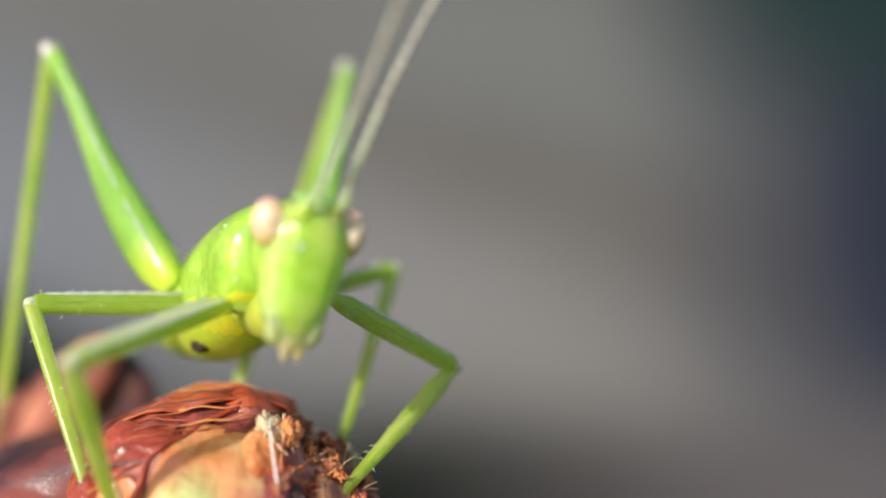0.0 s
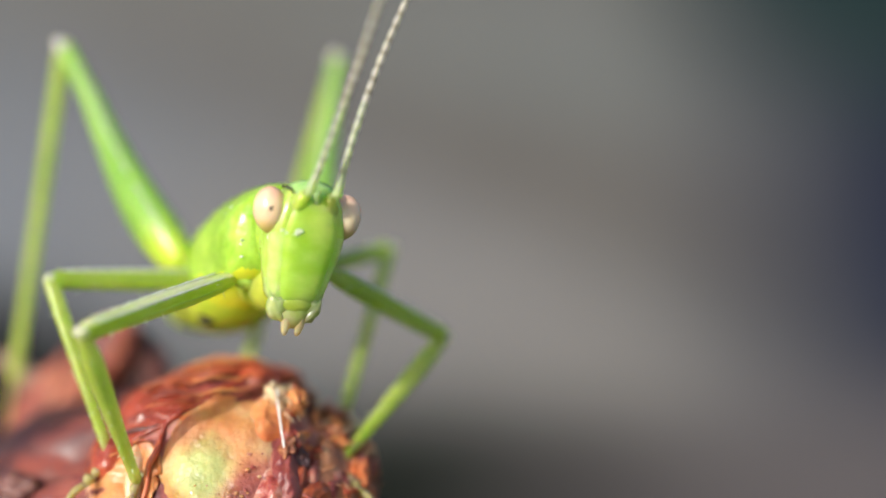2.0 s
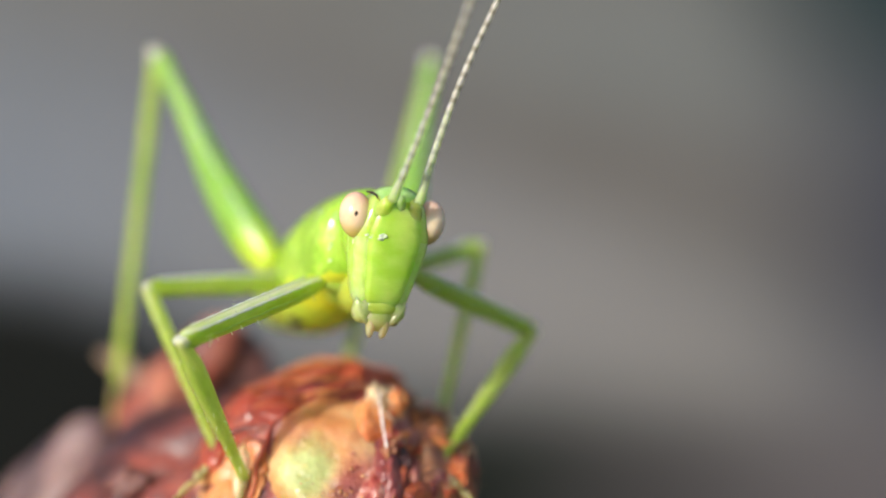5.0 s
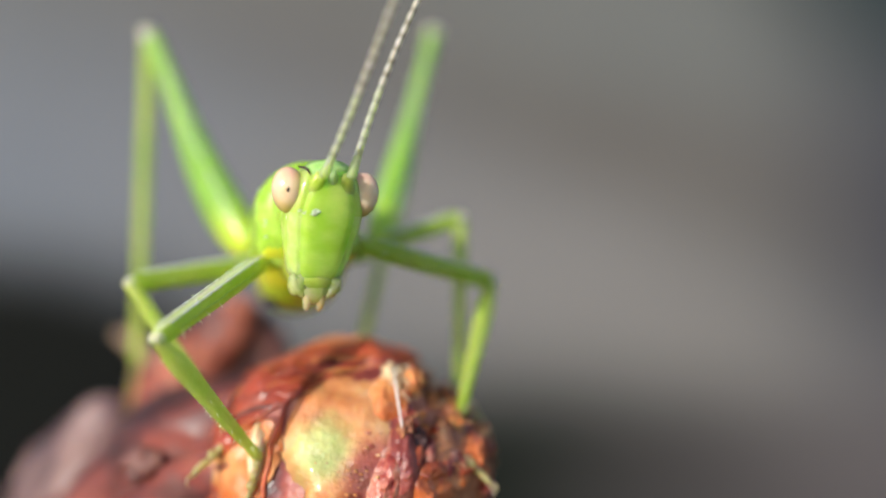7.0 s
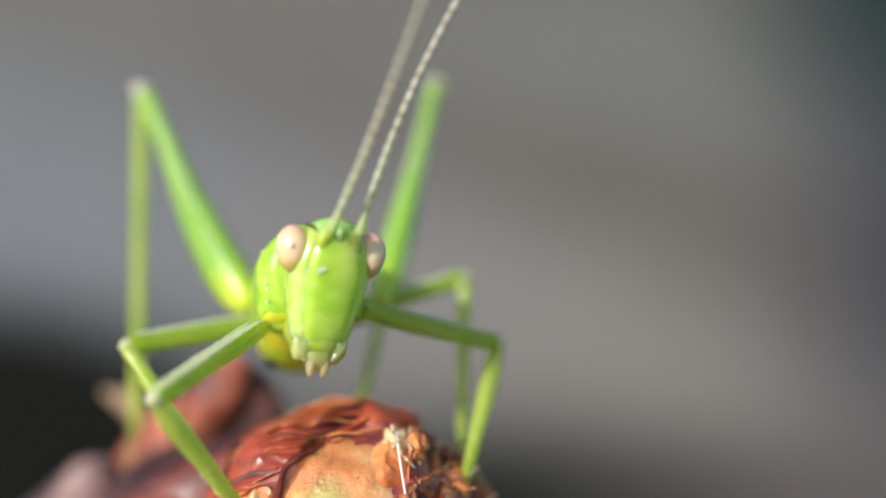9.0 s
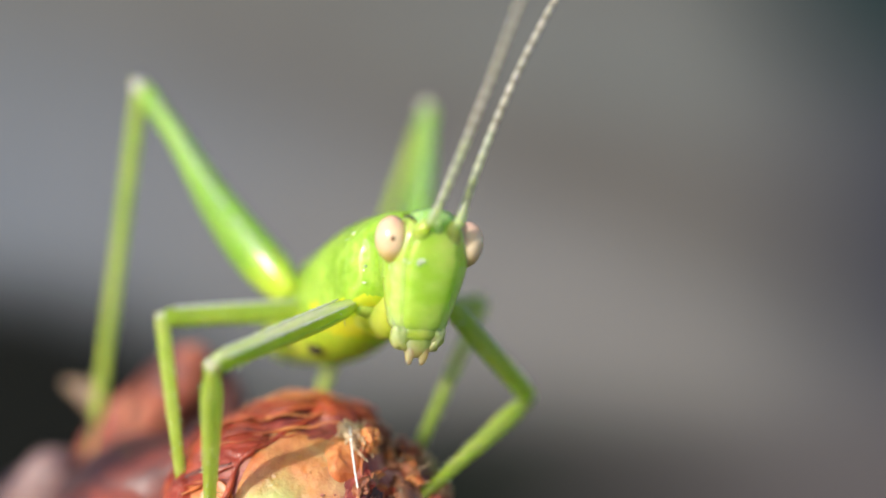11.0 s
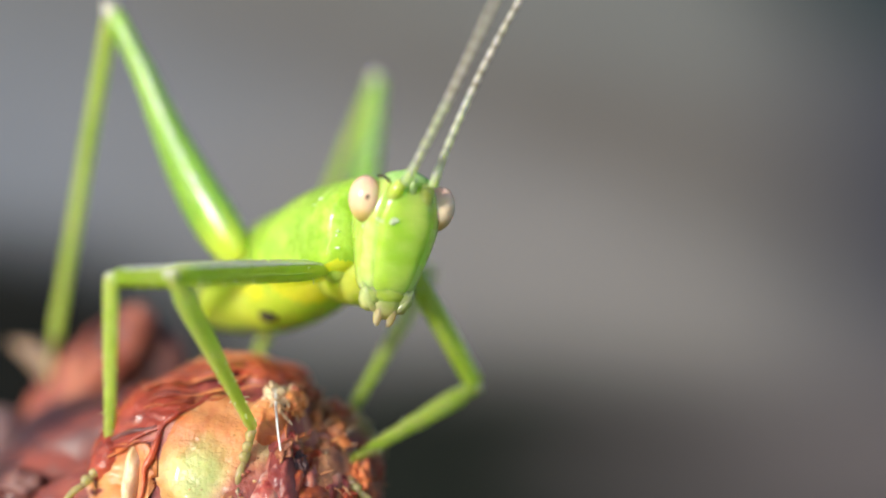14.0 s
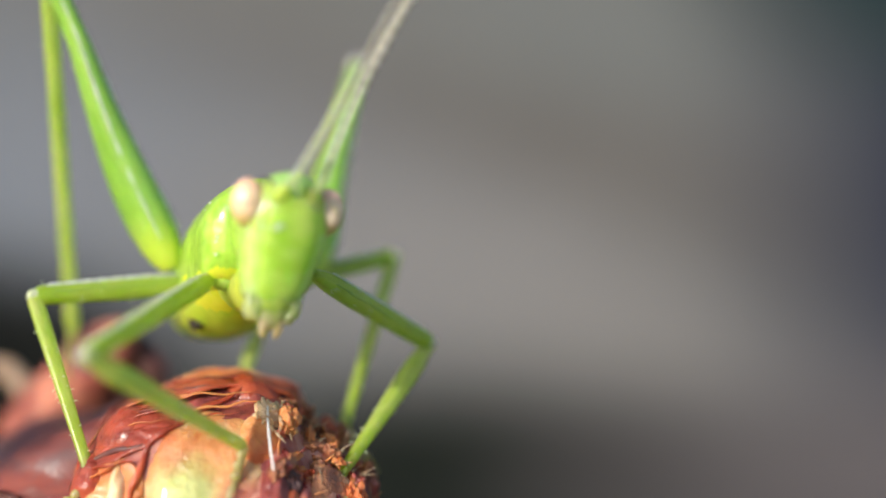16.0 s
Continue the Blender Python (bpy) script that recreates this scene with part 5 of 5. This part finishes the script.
    walk_leg("hind", "left", body, [
        (0, -7.37, 32.91, 5.86),
        (0.5, -7.5, 32.92, 5.85),
        (1, -7.44, 32.88, 5.91),
        (1.5, -7.46, 32.87, 5.87),
        (2, -7.58, 32.81, 5.88),
        (2.5, -7.51, 32.74, 5.92),
        (3, -7.52, 32.7, 5.88),
        (3.5, -7.6, 32.56, 5.95),
        (6, -8.24, 32.99, 5.9),
        (6.5, -8.39, 33.14, 5.94),
        (7, -8.7, 33.41, 5.91),
        (7.5, -8.66, 33.64, 5.91),
        (8, -8.75, 33.67, 5.87),
        (8.5, -8.66, 33.52, 5.87),
        (9, -8.77, 33.61, 5.8),
        (11.5, -7.2, 32.54, 5.47),
        (12, -7.08, 32.39, 5.43),
        (12.5, -7.34, 32.3, 5.31),
        (13, -6.86, 32.07, 5.59),
        (13.5, -6.51, 31.94, 6.07),
        (14, -6.24, 31.67, 6.3),
        (14.5, -5.79, 31.45, 6.74),
        (15, -5.79, 30.8, 7),
        (15.5, -5.98, 30.49, 7.06),
        (16, -6.88, 29.91, 7.04),
    ], [(0, -8.88, 34.36, -3.16), (0.5, -8.95, 34.16, -3.23), (1, -8.99, 33.98, -3.17), (1.5, -9.05, 33.84, -3.21), (2, -9.06, 33.68, -3.23), (2.5, -9.05, 33.52, -3.2), (3, -9.06, 33.37, -3.25), (3.5, -9.09, 33.32, -3.18), (6, -9.12, 33.27, -3.32), (6.5, -9.01, 33.28, -3.32), (7, -9, 33.29, -3.37), (7.5, -8.93, 33.35, -3.36), (8, -8.87, 33.41, -3.4), (8.5, -8.81, 33.45, -3.42), (9, -8.83, 33.55, -3.48), (11.5, -8.94, 34.07, -3.52), (12, -8.99, 34.21, -3.47), (12.5, -9.05, 34.42, -3.52), (13, -8.88, 34.35, -3.15), (13.5, -8.58, 34.1, -2.71), (14, -8.44, 33.84, -2.43), (14.5, -8.08, 33.52, -2), (15, -7.62, 33.17, -1.78), (15.5, -7.22, 32.88, -1.84), (16, -7.06, 32.85, -1.76)], (-0.3, 0.5, -1))
    walk_leg("hind", "right", body, [
        (0, -0.05, 35.03, 5.77),
        (0.5, -0.19, 34.98, 5.83),
        (1, -0.19, 34.9, 5.86),
        (1.5, -0.24, 35.01, 5.84),
        (2, -0.41, 34.94, 5.91),
        (2.5, -0.31, 34.88, 5.9),
        (3, -0.3, 34.89, 5.89),
        (3.5, -0.31, 34.75, 5.94),
        (6, -0.55, 34.73, 6.01),
        (6.5, -0.53, 34.49, 6.08),
        (7, -0.87, 34.76, 6.08),
        (7.5, -0.85, 34.72, 6.08),
        (8, -0.84, 34.86, 6.04),
        (8.5, -0.75, 34.82, 6.03),
        (9, -0.83, 34.75, 6.07),
        (11.5, 0.23, 36.14, 5.18),
        (12, 0.27, 36.19, 5.14),
        (12.5, 0.22, 36.11, 5.2),
        (13, 0.42, 36.13, 5.12),
        (13.5, 0.12, 36.59, 4.97),
        (14, 0.14, 36.48, 5.03),
        (14.5, 0.12, 36.5, 5.03),
        (15, 0.06, 36.74, 4.9),
        (15.5, 0.15, 36.08, 5.24),
        (16, -0.03, 35.65, 5.52),
    ], [(0, -2.69, 32.02, -2.59), (16, -2.69, 32.02, -2.59)], (0.3, -0.1, -1))
    walk_antenna("left", body, nod, [
        (0, 1.06, 23.06, 5.12),
        (0.5, 0.84, 23, 4.83),
        (1, 0.74, 22.88, 4.82),
        (1.5, 0.9, 22.93, 5.12),
        (2, 0.69, 22.85, 4.92),
        (2.5, 0.69, 22.81, 4.8),
        (3, 0.82, 22.78, 5.16),
        (3.5, 0.75, 22.84, 4.67),
        (6, 0.16, 22.7, 5.36),
        (6.5, -0.73, 22.81, 4.69),
        (7, -1.26, 22.94, 4.64),
        (7.5, -1.19, 22.99, 4.83),
        (8, -0.53, 23, 6.3),
        (8.5, -0.92, 22.99, 5.81),
        (9, -0.87, 23.04, 5.63),
        (11.5, 2.49, 23.22, 5.55),
        (12, 2.84, 23.19, 5.39),
        (12.5, 3.34, 23.35, 5.48),
        (13, 3.03, 23.35, 5.04),
        (13.5, 3.34, 23.71, 5.48),
        (14, 3.06, 23.78, 5.01),
        (14.5, 3.55, 23.68, 5.78),
        (15, 3.16, 23.67, 5.61),
        (15.5, 2.57, 23.5, 5.16),
        (16, 1.36, 23.35, 5.06),
    ])
    walk_antenna("right", body, nod, [
        (0, 1.79, 24.68, 5.5),
        (0.5, 1.26, 24.66, 5.19),
        (1, 1.32, 24.56, 5.19),
        (1.5, 1.69, 24.62, 5.49),
        (2, 1.24, 24.59, 5.3),
        (2.5, 1.23, 24.53, 5.17),
        (3, 1.63, 24.52, 5.55),
        (3.5, 1.37, 24.62, 5.03),
        (6, 0.76, 24.51, 5.74),
        (6.5, -0.32, 24.59, 5.05),
        (7, -0.89, 24.76, 4.99),
        (7.5, -0.81, 24.82, 5.2),
        (8, -0.05, 24.83, 6.73),
        (8.5, -0.23, 24.73, 6.2),
        (9, -0.23, 24.79, 6.03),
        (11.5, 3.19, 24.94, 5.91),
        (12, 3.38, 24.94, 5.75),
        (12.5, 3.99, 25.11, 5.85),
        (13, 3.61, 25.09, 5.37),
        (13.5, 3.87, 25.52, 5.81),
        (14, 3.62, 25.57, 5.32),
        (14.5, 4.1, 25.46, 6.12),
        (15, 3.77, 25.44, 5.93),
        (15.5, 2.94, 25.2, 5.46),
        (16, 1.53, 25.08, 5.39),
    ])


motions()
